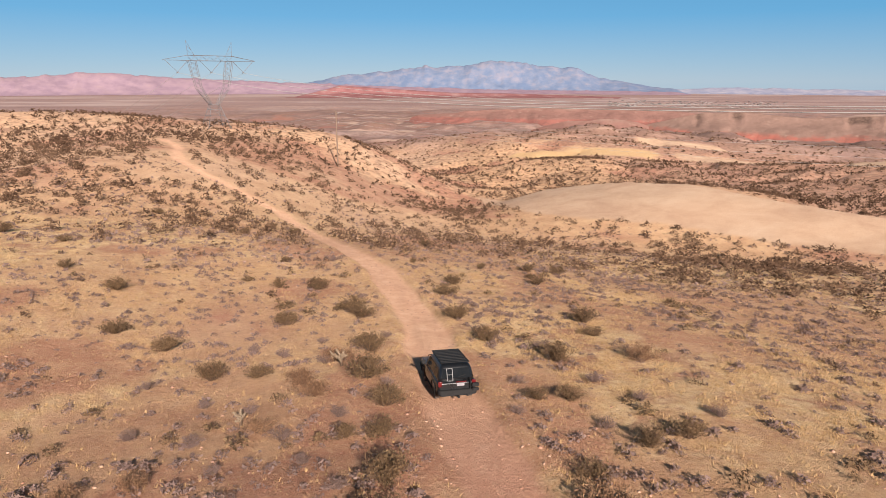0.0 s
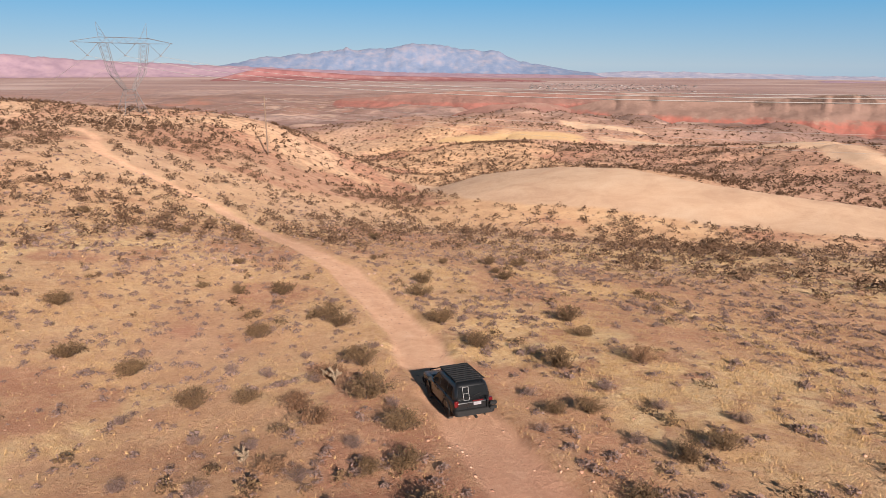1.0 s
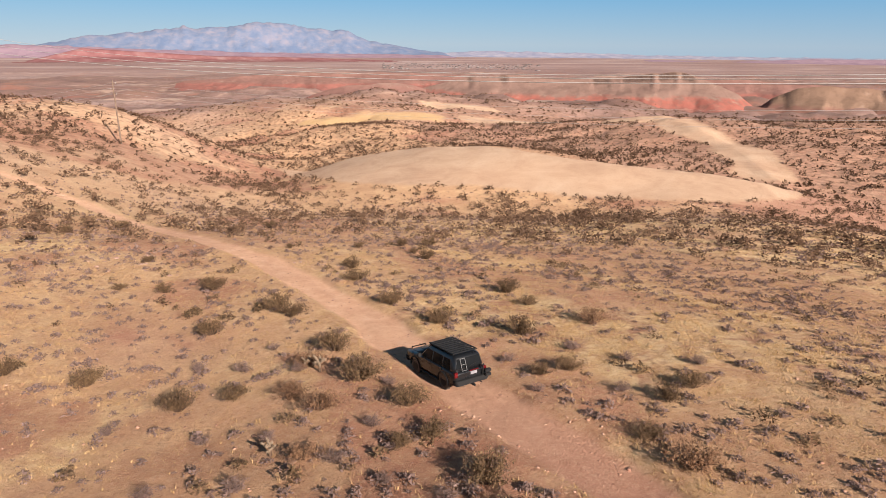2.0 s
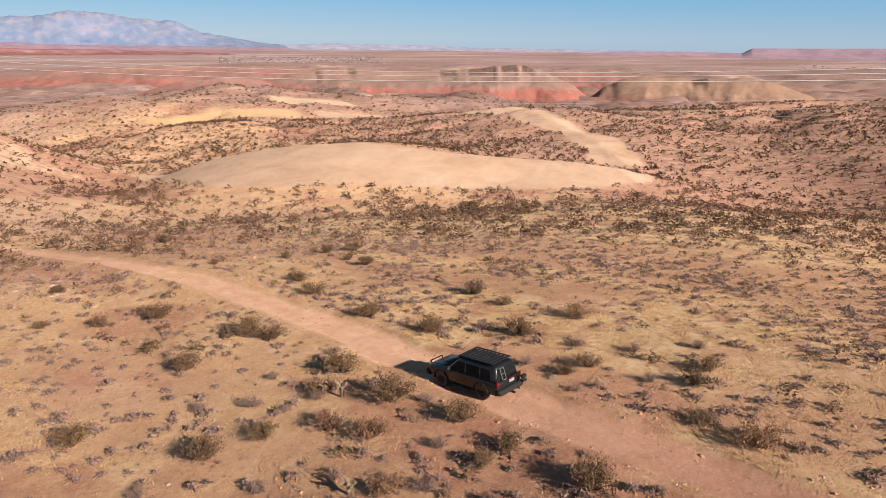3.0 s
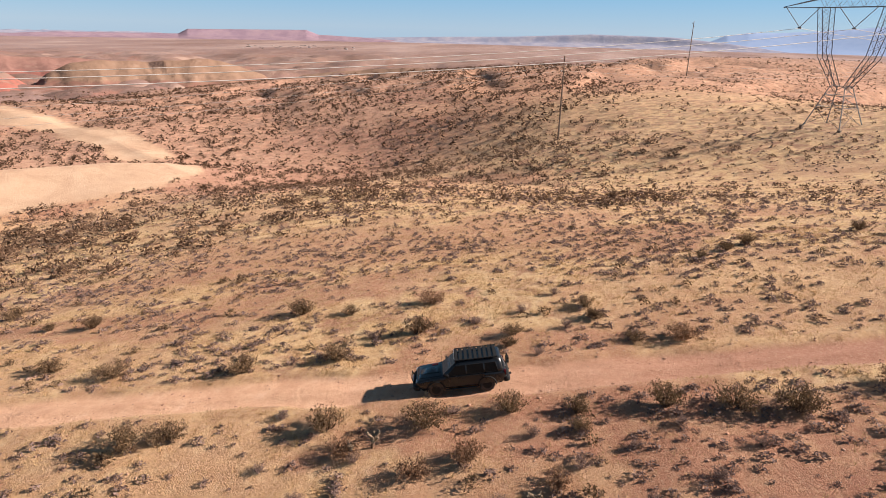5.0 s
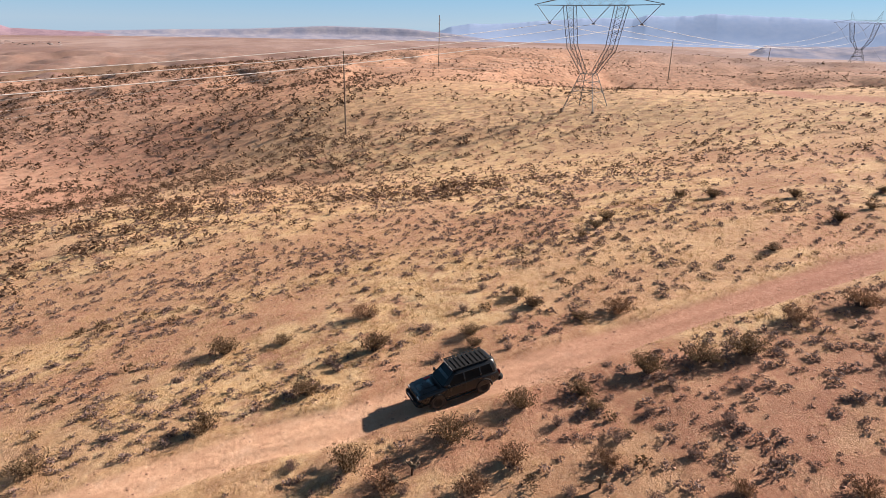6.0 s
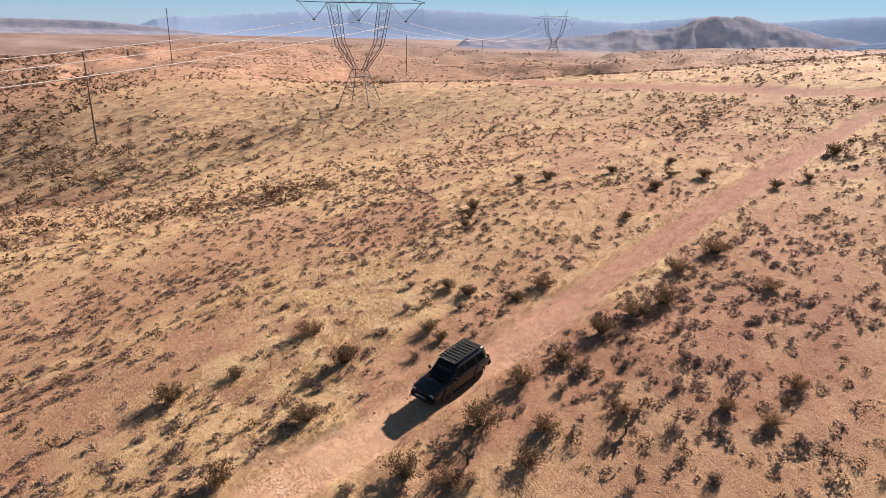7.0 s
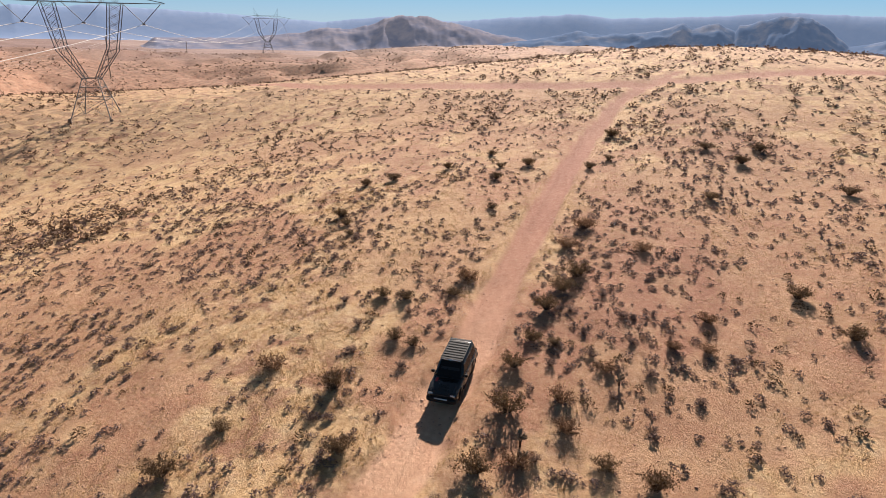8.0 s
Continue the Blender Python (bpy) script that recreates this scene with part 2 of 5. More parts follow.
hill(71.3, -115.9, 59.33, 289.9, 333.3, -3.6)
hill(40.6, -63.0, 13.09, 137.6, 107.7, 1.3)
hill(3.3, -27.3, 6.45, 62.9, 56.5, 11.7)
hill(-64.2, 153.2, 12.46, 64.6, 43.6, 27.1)
hill(-179.7, 257.5, 39.31, 94.2, 64.2, -13.0)
hill(-43.9, 72.1, 3.54, 66.9, 53.2, 2.0)
hill(98.8, 188.9, -4.05, 87.8, 24.7, -40.6)
hill(59.8, 122.9, -5.12, 55.5, 20.4, -15.0)
hill(202.5, 289.6, 10.78, 56.7, 37.1, -53.0)
hill(151.2, 210.1, 1.08, 58.6, 30.3, -58.2)
hill(231.8, 160.0, -0.42, 90.6, 49.9, 0.9)
hill(383.7, 156.5, 21.21, 91.2, 177.7, 0.9)
hill(136.2, 88.5, -10.00, 57.7, 31.9, 50.2)
hill(81.5, 27.3, -7.43, 38.0, 76.4, -40.6)
hill(59.9, 8.8, -4.21, 65.6, 30.8, 5.6)
hill(111.9, 39.2, 4.00, 13.0, 24.9, -5.9)
hill(189.8, -106.9, -21.04, 109.1, 57.1, 5.9)
hill(173.8, -329.1, 20.00, 184.8, 84.9, -0.2)
hill(-24.3, -85.0, 4.26, 53.7, 49.3, -0.7)
hill(56.1, 337.3, 9.98, 52.1, 38.3, 1.1)
hill(107.0, 431.6, 9.96, 63.9, 39.5, -6.0)
hill(211.2, 379.4, 1.69, 71.6, 30.4, -9.1)
hill(84.5, 535.6, 24.49, 146.9, 63.1, -1.8)
hill(162.2, 642.1, 10.43, 114.9, 59.3, -5.3)
hill(-20.5, 261.5, 14.33, 53.0, 28.4, -4.9)
hill(385.0, -115.0, 25.00, 94.0, 110.0, 0.0)
hill(24.3, 72.4, -4.66, 23.1, 55.2, -28.9)
hill(-13.9, 57.5, 2.48, 43.8, 19.2, 1.7)
hill(-7.6, 26.8, 1.05, 5.4, 29.2, 1.5)
hill(7.1, 37.0, 1.74, 10.0, 23.6, 27.8)
hill(-11.7, 47.4, -2.47, 12.5, 13.7, -3.8)
hill(-29.5, 39.2, -0.33, 24.9, 30.0, 0.0)
hill(50.6, 59.0, -1.23, 31.5, 18.3, -33.0)
hill(-54.8, 111.2, 3.00, 20.0, 25.0, -13.1)
hill(-10.7, 162.1, -9.70, 27.0, 67.6, -2.6)
hill(17.8, 236.6, -19.43, 28.9, 50.5, 17.2)
hill(54.3, 198.0, 14.38, 45.2, 23.6, -38.0)
hill(90.2, 170.4, -5.26, 34.6, 15.1, -31.9)
hill(133.0, 45.0, 1.00, 22.0, 22.0, 0.0)


def ellipse(x, y, cx, cy, length, width, turn):
    """How far out of an ellipse: 1 on its edge."""
    c, s = math.cos(radians(turn)), math.sin(radians(turn))
    u, v = (c * (x - cx) + s * (y - cy)) / length, (-s * (x - cx) + c * (y - cy)) / width
    return np.sqrt(u * u + v * v)


def land(x, y):
    """The large shape of the ground."""
    z = np.full_like(x, VALLEY)
    for hx, hy, height, length, width, turn in HILLS:
        c, s = math.cos(turn), math.sin(turn)
        u, v = (c * (x - hx) + s * (y - hy)) / length, (-s * (x - hx) + c * (y - hy)) / width
        z += height * np.exp(-0.5 * (u * u + v * v))
    for line, near, far, soft in ROOFS:
        z = blend_max(z, roof_height(x, y, line, near, far), soft)
    return z


def blend_max(a, b, k):
    h = np.maximum(k - np.abs(a - b), 0) / k
    return np.maximum(a, b) + h * h * k * 0.25


def roof_height(x, y, line, near, far):
    """Height of a long ridge that falls off at the slope near to the right of its line and far to the left."""
    best, out = np.full_like(x, 1e9), np.full_like(x, -1e3)
    for (ax, ay, az), (bx, by, bz) in zip(line[:-1], line[1:]):
        dx, dy = bx - ax, by - ay
        t = np.clip(((x - ax) * dx + (y - ay) * dy) / (dx * dx + dy * dy), 0, 1)
        ox, oy = x - ax - t * dx, y - ay - t * dy
        d = np.hypot(ox, oy)
        slope = np.where(dx * oy - dy * ox < 0, near, far)
        h = az + t * (bz - az) - slope * d
        out = np.where(d < best, h, out)
        best = np.minimum(best, d)
    return out


# long crests: points along the ridge line, the slopes to its right and left, and how round it is
ROOFS = [
    ([(14, 240, -33), (22, 231, -27.4), (32.4, 220, -22.1), (43.4, 207.6, -18.4), (53, 196, -16), (63, 184.6, -15.1), (70, 173.4, -15), (79, 160, -15.8), (88, 150, -15.9), (97, 144, -15.9), (110, 134, -17.5), (128, 126, -22)], 0.10, 0.40, 2.5),
    ([(190, 306, -24), (196, 298, -20.6), (202, 286, -19), (186, 240, -20.4), (174, 209, -21.9), (143, 161, -22.6), (128, 136, -24.5)], 0.36, 0.34, 2.0),
    ([(202, 286, -19.5), (167, 295, -27.6), (137, 303, -35)], 0.36, 0.36, 3.0),
    ([(30, 428, -38), (41, 428, -32.2), (58, 428, -29.6), (80, 423, -28.6), (100, 413, -32.3), (119, 401, -40.3)], 0.40, 0.26, 4.0),
    ([(126, 500, -40), (138, 496, -32), (152, 490, -26.5), (166, 484, -33), (186, 476, -43)], 0.45, 0.3, 2.0),
    ([(145, 406, -38), (154, 402, -35), (170, 390, -32.3), (203, 373, -34.3), (225, 362, -40)], 0.30, 0.30, 4.0),
]

TRACK = np.array([(-1, -24), (2.2, -16), (3.6, -7), (2.5, 7.5), (0.9, 19.8), (-0.2, 26), (-1.2, 31.5), (-2.3, 37.5), (-3.2, 43.1), (-4.1, 48.4), (-5.3, 54.2), (-7.4, 60), (-9.6, 65), (-13.5, 74), (-19.5, 90), (-28, 106), (-37.5, 114), (-46, 119.5), (-53, 127), (-58, 137), (-63, 150), (-75, 170)], float)
CROSS = np.array([(130, -52), (77, -31), (54, -27.5), (30, -20), (14, -17), (2.5, -17), (-6, -20), (-20, -30), (-60, -60)], float)


def way_off(x, y, line):
    """Distance from a line of points, smoothed into a bend."""
    best = np.full_like(x, 1e9)
    for (ax, ay), (bx, by) in zip(line[:-1], line[1:]):
        dx, dy = bx - ax, by - ay
        t = np.clip(((x - ax) * dx + (y - ay) * dy) / (dx * dx + dy * dy), 0, 1)
        best = np.minimum(best, np.hypot(x - ax - t * dx, y - ay - t * dy))
    return best


def track_edge(x, y):
    ox, oy, _ = stretched(x, y)
    return edge_near(x - ox, y - oy)


def edge_near(x, y):
    return way_off(x, y, TRACK) + 0.9 * (fbm(x, y, 3.0, 3, 5) - 0.5), way_off(x, y, CROSS) + 0.8 * (fbm(x, y, 4.0, 2, 6) - 0.5)


def inside(x, y, line):
    """How many metres inside a closed outline."""
    line = np.array(line, float)
    ring = np.vstack([line, line[:1]])
    odd = np.zeros(x.shape, bool)
    for (ax, ay), (bx, by) in zip(ring[:-1], ring[1:]):
        odd ^= ((ay > y) != (by > y)) & (x < (bx - ax) * (y - ay) / (by - ay + 1e-9) + ax)
    return np.where(odd, 1, -1) * way_off(x, y, ring)


DUNE = [(10, 243), (14, 200), (19, 170), (30, 157), (47, 147), (62, 134), (77, 124), (90, 119), (108, 121), (119, 127), (112, 138), (99, 152), (86, 163), (77, 178), (67, 195), (53, 210), (38, 224), (24, 240)]


def masks(x, y):
    ox, oy, _ = stretched(x, y)
    x, y = x - ox, y - oy
    a, b = edge_near(x, y)
    road = np.maximum(1 - smooth_by(a, 0.95, 1.5), 1 - smooth_by(b, 1.6, 2.4))
    edge = 6 * (fbm(x, y, 18.0, 4, 12) - 0.5)
    dune = smooth_by(inside(x, y, DUNE) + 0.25 * edge, -0.6, 0.8)
    spur_line = [(p[0], p[1]) for p in ROOFS[1][0][:-1]]
    spur = 1 - smooth_by(way_off(x, y, np.array(spur_line)) + 1.6 * edge, 7, 10)
    gold = 1 - smooth_by(way_off(x, y, np.array([(48, 420), (80, 414), (112, 400)])) + edge, 13, 17)
    orange = 1 - smooth_by(way_off(x, y, np.array([(158, 390), (172, 378), (204, 362)])) + edge, 21, 26)
    white = 1 - smooth_by(way_off(x, y, np.array([(152, 485), (168, 472), (180, 466)])) + edge, 13, 17)
    bare = np.clip(dune + spur + gold + orange + white, 0, 1)
    r = np.hypot(x - 40, y - 120)
    plain = smooth_by(r + 90 * (fbm(x, y, 90.0, 3, 15) - 0.5), 310, 480)
    scrub = smooth_by(r, 60, 130) * (1 - smooth_by(r, 700, 1000)) * smooth_by(np.hypot(x + 2, y - 45), 75, 130) * (1 - road)
    red = smooth_by(fbm(x, y, 26.0, 4, 21), 0.52, 0.66) * (1 - 0.5 * smooth_by(np.hypot(x - 6, y - 42), 45, 80) * smooth_by(95 - y, 0, 30))
    red = np.maximum(red * 0.9, smooth_by(fbm(x, y, 6.0, 4, 9), 0.45, 0.62) * (1 - smooth_by(np.hypot(x + 4, y - 38), 30, 75)))
    near = np.hypot(x - 6, y - 42)
    rust = (1 - smooth_by(ellipse(x, y, -16, 54, 20, 13, 20) + 1.1 * (fbm(x, y, 5.0, 4, 19) - 0.5), 0.75, 1.1))
    rust = np.maximum(rust, (1 - smooth_by(ellipse(x, y, 8, 31, 8, 6, 0) + 1.2 * (fbm(x, y, 4.0, 4, 29) - 0.5), 0.7, 1.1)))
    rust = np.maximum(0.6 * rust, (1 - smooth_by(ellipse(x, y, -12, 33, 9, 11, 0) + 1.3 * (fbm(x, y, 4.5, 4, 49) - 0.5), 0.6, 1.1)))
    red = np.maximum(red, 0.6 * rust)
    red = np.maximum(red, 0.6 * (1 - smooth_by(ellipse(x, y, -52, 92, 36, 17, -20) + 0.5 * (fbm(x, y, 9.0, 4, 39) - 0.5), 0.6, 1.1)))
    grass = smooth_by(fbm(x, y, 16.0, 4, 31), 0.22, 0.40) * (1 - smooth_by(near - 60 * smooth_by(80 - y, 0, 40), 85, 170)) * (1 - 0.75 * red) * (1 - 0.6 * rust) * (1 - 0.75 * smooth_by(y, 80, 115))
    pale = smooth_by(near, 50, 110) * (0.55 + 0.45 * smooth_by(fbm(x, y, 30.0, 3, 35), 0.4, 0.6)) * (1 - 0.6 * red) * (1 - smooth_by(x + 14 * (fbm(x, y, 20.0, 3, 36) - 0.5), -20, 14))
    red = np.maximum(red, 0.55 * smooth_by(x, 50, 150) * (1 - smooth_by(r, 400, 600)))
    heath = smooth_by(x + 30 * (fbm(x, y, 35.0, 3, 44) - 0.5), 62, 112) * (1 - bare) * np.maximum(0.15 + 0.85 * smooth_by(y, 60, 130), 0.7 * smooth_by(x + 30 * (fbm(x, y, 50.0, 3, 45) - 0.5), 190, 290))
    moor = smooth_by(np.degrees(np.arctan2(x + 5, y - 45)) + 14 * (fbm(x, y, 300.0, 3, 46) - 0.5), 42, 72)
    return dict(moor=moor, heath=heath, hazed_flats=smooth_by(r, 1100, 2300), scrub=scrub * (1 - bare), road=road, bare=bare, gold=gold, plain=plain * (1 - bare), red=red * (1 - bare), grass=grass, pale=pale * (1 - plain), backlit_red=np.clip(0.04 + 0.85 * (1 - smooth_by(y, 25, 43)) + 0.15 * red, 0, 1))


def ground_at(x, y):
    """Height of the finished ground."""
    ox, oy, lift = stretched(x, y)
    x, y = x - ox, y - oy
    z = land(x, y) + lift
    r = np.hypot(x + 5, y - 45)
    z += (fbm(x, y, 22.0, 3, 3) - 0.5) * 0.5 * smooth_by(r, 25, 90)
    z += (fbm(x, y, 3.2, 3, 4) - 0.5) * 0.22
    swale = np.abs(fbm(x, y, 38.0, 3, 66) - 0.5) * 2
    z -= (1 - smooth_by(swale, 0.0, 0.3)) * 0.3 * smooth_by(r, 70, 130)
    gully = np.abs(fbm(x, y, 60.0, 4, 61) - 0.5) * 2
    z -= (1 - smooth_by(gully, 0.0, 0.22)) * 3.0 * smooth_by(r, 170, 320) * (1 - smooth_by(r, 1200, 2200))
    rough = np.abs(fbm(x, y, 120.0, 5, 71) - 0.5) * 2
    east = smooth_by(np.degrees(np.arctan2(x + 5, y - 45)), 8, 24)
    z += (rough * (17 + 12 * east) - 4) * smooth_by(r, 420, 620) * (1 - smooth_by(r, 1300, 2200))
    a, b = edge_near(x, y)
    z -= 0.16 * (1 - smooth_by(a, 0.8, 1.6)) - 0.12 * np.exp(-((a - 1.8) / 0.45) ** 2)
    z += 0.07 * np.exp(-(a / 0.35) ** 2)
    z -= 0.14 * (1 - smooth_by(b, 1.4, 2.6))
    return z


def ground_height(x, y):
    return float(ground_at(np.array([float(x)]), np.array([float(y)]))[0])


def build_ground():
    spokes, rings, inner, outer = 720, 490, 0.4, 4650.0
    rad = inner * (outer / inner) ** (np.arange(rings) / (rings - 1))
    ang = np.arange(spokes) * 2 * math.pi / spokes
    x = (-5 + rad[:, None] * np.cos(ang)[None]).ravel()
    y = (45 + rad[:, None] * np.sin(ang)[None]).ravel()
    z = ground_at(x, y)
    i = np.arange(rings - 1)[:, None] * spokes
    j = np.arange(spokes)[None]
    k = (j + 1) % spokes
    quads = np.stack([i + j, i + spokes + j, i + spokes + k, i + k], -1).reshape(-1, 4)
    me = mesh_of("ground", np.stack([x, y, z], 1), quads, GROUND)
    cap = bmesh.new()
    cap.from_mesh(me)
    cap.verts.ensure_lookup_table()
    cap.faces.new([cap.verts[q] for q in range(spokes)])
    cap.to_mesh(me)
    cap.free()
    me.polygons.foreach_set("use_smooth", np.ones(len(me.polygons), bool))
    for name, m in masks(x, y).items():
        at = me.attributes.new(name, "FLOAT", "POINT")
        at.data.foreach_set("value", np.asarray(m, np.float32))
    return tagged(new("ground", me), "sandy desert ground with dry grass, red soil and a dirt track", "ground", kind="structure")


build_ground()


# ---- badlands across the valley ----
def badland_material(name, low, red, mid, top):
    n = Nodes(name)
    w = n.maths("MULTIPLY", n.maths("SUBTRACT", n.noise(0.035, 6, 0.65), 0.5), 0.5)
    low_w = n.maths("MULTIPLY", n.maths("SUBTRACT", 0.5, n.noise(0.05, 6, 0.65)), 0.35)
    bed = n.maths("SUBTRACT", n.maths("ADD", n.mask("bed"), w), low_w)
    c = n.ramp(bed, (0.0, low), (0.14, low), (0.20, red), (0.38, red), (0.46, mid), (0.82, mid), (1.0, top))
    gully = n.node("ShaderNodeVectorMath", Vector=n.coords())
    gully.node.operation = "MULTIPLY"
    gully.node.inputs[1].default_value = (1.0, 1.0, 0.45)
    c = n.mix(n.ramp(n.noise(0.09, 6, 0.7, gully), (0.40, 0.5), (0.54, 0.0)), c, tuple(q * 0.7 for q in mid))
    c = n.mix(n.ramp(n.noise(0.07, 5, 0.7, gully), (0.58, 0.0), (0.72, 0.5)), c, (0.30, 0.22, 0.17))
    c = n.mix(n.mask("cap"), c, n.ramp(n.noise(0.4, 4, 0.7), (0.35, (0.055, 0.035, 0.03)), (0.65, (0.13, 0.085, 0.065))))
    return n.done(c, 0.95, n.bump(n.noise(0.12, 7, 0.7, gully), 0.6, 2.0), Specular_IOR_Level=0.1)


def badland(name, label, crest, reach, back, material, seed, caps=()):
    """A fluted clay hill: points along its crest, how far its slope reaches towards the valley and behind, and the stretches that a hard caprock holds up."""
    way = np.array([(*placed(cx, cy), cz) for cx, cy, cz in crest], float)
    run = np.r_[0, np.cumsum(np.hypot(np.diff(way[:, 0]), np.diff(way[:, 1])))]
    s = np.arange(0, run[-1], 2.5)
    cx, cy, top = (np.interp(s, run, way[:, k]) for k in range(3))
    top = top + 9.0 * (fbm(s, 0 * s, 75.0, 4, seed, 0.6) - 0.5) * smooth_by(s, 30, 110) * (1 - smooth_by(s, run[-1] - 110, run[-1] - 30)) - 1.0
    dx, dy = np.gradient(cx), np.gradient(cy)
    for _ in range(30):
        dx, dy = (np.convolve(np.pad(q, 8, "edge"), np.ones(17) / 17, "valid") for q in (dx, dy))
    ln = np.hypot(dx, dy)
    nx, ny = dy / ln, -dx / ln
    flute = fbm(s, 0 * s + 7, 110.0, 2, seed + 1, 0.4)
    spurs = 1 - np.abs(fbm(s, 0 * s + 3, 80.0, 2, seed + 8) - 0.5) * 2
    wide = reach * (0.62 + 0.35 * flute + 0.35 * smooth_by(spurs, 0.3, 1.0))
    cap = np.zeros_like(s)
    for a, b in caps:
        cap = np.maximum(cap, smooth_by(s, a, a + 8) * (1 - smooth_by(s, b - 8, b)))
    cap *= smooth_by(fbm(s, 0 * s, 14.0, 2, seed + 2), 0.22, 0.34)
    u = np.r_[np.linspace(-1, 0, 8)[:-1], 0, 0.008, 0.022, 0.05, np.linspace(0.1, 1.15, 22)]
    f = np.clip(u, 0, 1.3)[:, None]
    fall = np.clip(1.05 * f ** 0.9, 0, 1.15) - 0.035 * np.sin(f * 16 + 4 * fbm(s[None] + 0 * f, 0 * f, 60.0, 2, seed + 5)) * (1 - np.clip(f, 0, 1))
    ledge = cap[None] * 0.055 * smooth_by(f, 0.008, 0.022) * (1 - smooth_by(f, 0.04, 0.4))
    foot = VALLEY - 9.0
    rill = np.abs(fbm(s[None] + 0 * f, 90 * f + 0 * s[None], 30.0, 4, seed + 3, 0.55) - 0.5) * 2
    drop = np.where(u[:, None] < 0, 0.9 * np.minimum(-u[:, None], 1) ** 1.5, fall + ledge)
    z = top[None] - (top[None] - foot) * drop - 5.0 * rill * np.sin(np.pi * np.clip(f, 0, 1))
    off = np.where(u[:, None] < 0, u[:, None] * back, u[:, None] * wide[None])
    x, y = cx[None] + nx[None] * off, cy[None] + ny[None] * off
    m = len(s)
    i, j = np.arange(len(u) - 1)[:, None] * m, np.arange(m - 1)[None]
    quads = np.stack([i + j, i + m + j, i + m + j + 1, i + j + 1], -1).reshape(-1, 4)
    me = mesh_of(name, np.stack([x.ravel(), y.ravel(), z.ravel()], 1), quads, material)
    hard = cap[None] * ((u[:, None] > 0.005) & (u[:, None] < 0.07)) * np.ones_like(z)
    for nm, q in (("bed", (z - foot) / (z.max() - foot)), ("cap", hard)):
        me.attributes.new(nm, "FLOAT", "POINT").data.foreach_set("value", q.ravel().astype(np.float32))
    return tagged(new(name, me), label, "mesa", kind="structure")


CLAY = badland_material("banded_clay", (0.16, 0.10, 0.085), (0.255, 0.092, 0.07), (0.19, 0.12, 0.096), (0.195, 0.127, 0.098))
GOLD_CLAY = badland_material("golden_clay", (0.16, 0.10, 0.085), (0.20, 0.103, 0.078), (0.225, 0.142, 0.098), (0.21, 0.128, 0.09))
RED_CLAY = badland_material("red_clay", (0.16, 0.10, 0.085), (0.235, 0.095, 0.076), (0.20, 0.108, 0.088), (0.20, 0.13, 0.105))
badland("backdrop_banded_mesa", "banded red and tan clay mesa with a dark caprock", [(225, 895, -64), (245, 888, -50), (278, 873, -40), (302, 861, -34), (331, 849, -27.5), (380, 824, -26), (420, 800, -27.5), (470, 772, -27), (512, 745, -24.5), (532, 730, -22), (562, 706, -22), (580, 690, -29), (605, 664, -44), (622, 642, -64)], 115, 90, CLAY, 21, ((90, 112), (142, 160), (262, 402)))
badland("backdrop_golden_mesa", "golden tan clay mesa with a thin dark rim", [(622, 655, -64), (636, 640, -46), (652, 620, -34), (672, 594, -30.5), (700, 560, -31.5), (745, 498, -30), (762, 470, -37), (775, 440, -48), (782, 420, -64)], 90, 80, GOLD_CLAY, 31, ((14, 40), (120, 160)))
badland("backdrop_red_mound", "low red clay mound on the valley floor", [(90, 922, -64), (120, 915, -52), (160, 905, -41), (205, 893, -37), (250, 880, -41), (285, 868, -52), (300, 862, -64)], 110, 90, RED_CLAY, 41)
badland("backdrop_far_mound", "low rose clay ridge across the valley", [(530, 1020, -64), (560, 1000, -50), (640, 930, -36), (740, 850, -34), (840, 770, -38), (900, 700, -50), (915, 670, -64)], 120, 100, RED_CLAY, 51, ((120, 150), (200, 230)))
badland("backdrop_rose_ridge", "low rose clay ridge on the far plain", [(-100, 1285, -64), (-60, 1280, -52), (40, 1270, -46), (160, 1260, -40), (300, 1240, -37), (420, 1210, -42), (520, 1170, -52), (560, 1150, -64)], 130, 120, RED_CLAY, 61)
badland("backdrop_east_ridge", "low brown clay ridge on the eastern flats", [(850, 450, -64), (860, 420, -52), (890, 340, -44), (900, 260, -42), (930, 180, -45), (940, 100, -52), (940, 70, -64)], 110, 100, GOLD_CLAY, 71)


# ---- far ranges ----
# distance haze is put into these rock colours and into a faint glow
def hazed_range_material(name, low, high, lightest=(0.6, 0.6, 0.6), glow=0.0):
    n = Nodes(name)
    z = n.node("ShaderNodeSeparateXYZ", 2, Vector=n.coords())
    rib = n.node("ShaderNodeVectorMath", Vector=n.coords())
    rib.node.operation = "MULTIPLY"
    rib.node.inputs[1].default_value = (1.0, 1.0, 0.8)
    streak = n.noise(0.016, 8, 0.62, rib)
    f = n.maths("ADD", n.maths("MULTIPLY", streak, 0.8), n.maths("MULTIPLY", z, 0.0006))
    c = n.ramp(f, (0.30, low), (0.42, high), (0.56, lightest))
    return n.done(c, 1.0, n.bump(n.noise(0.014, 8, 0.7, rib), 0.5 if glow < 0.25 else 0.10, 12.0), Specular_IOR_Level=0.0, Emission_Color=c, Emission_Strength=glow)


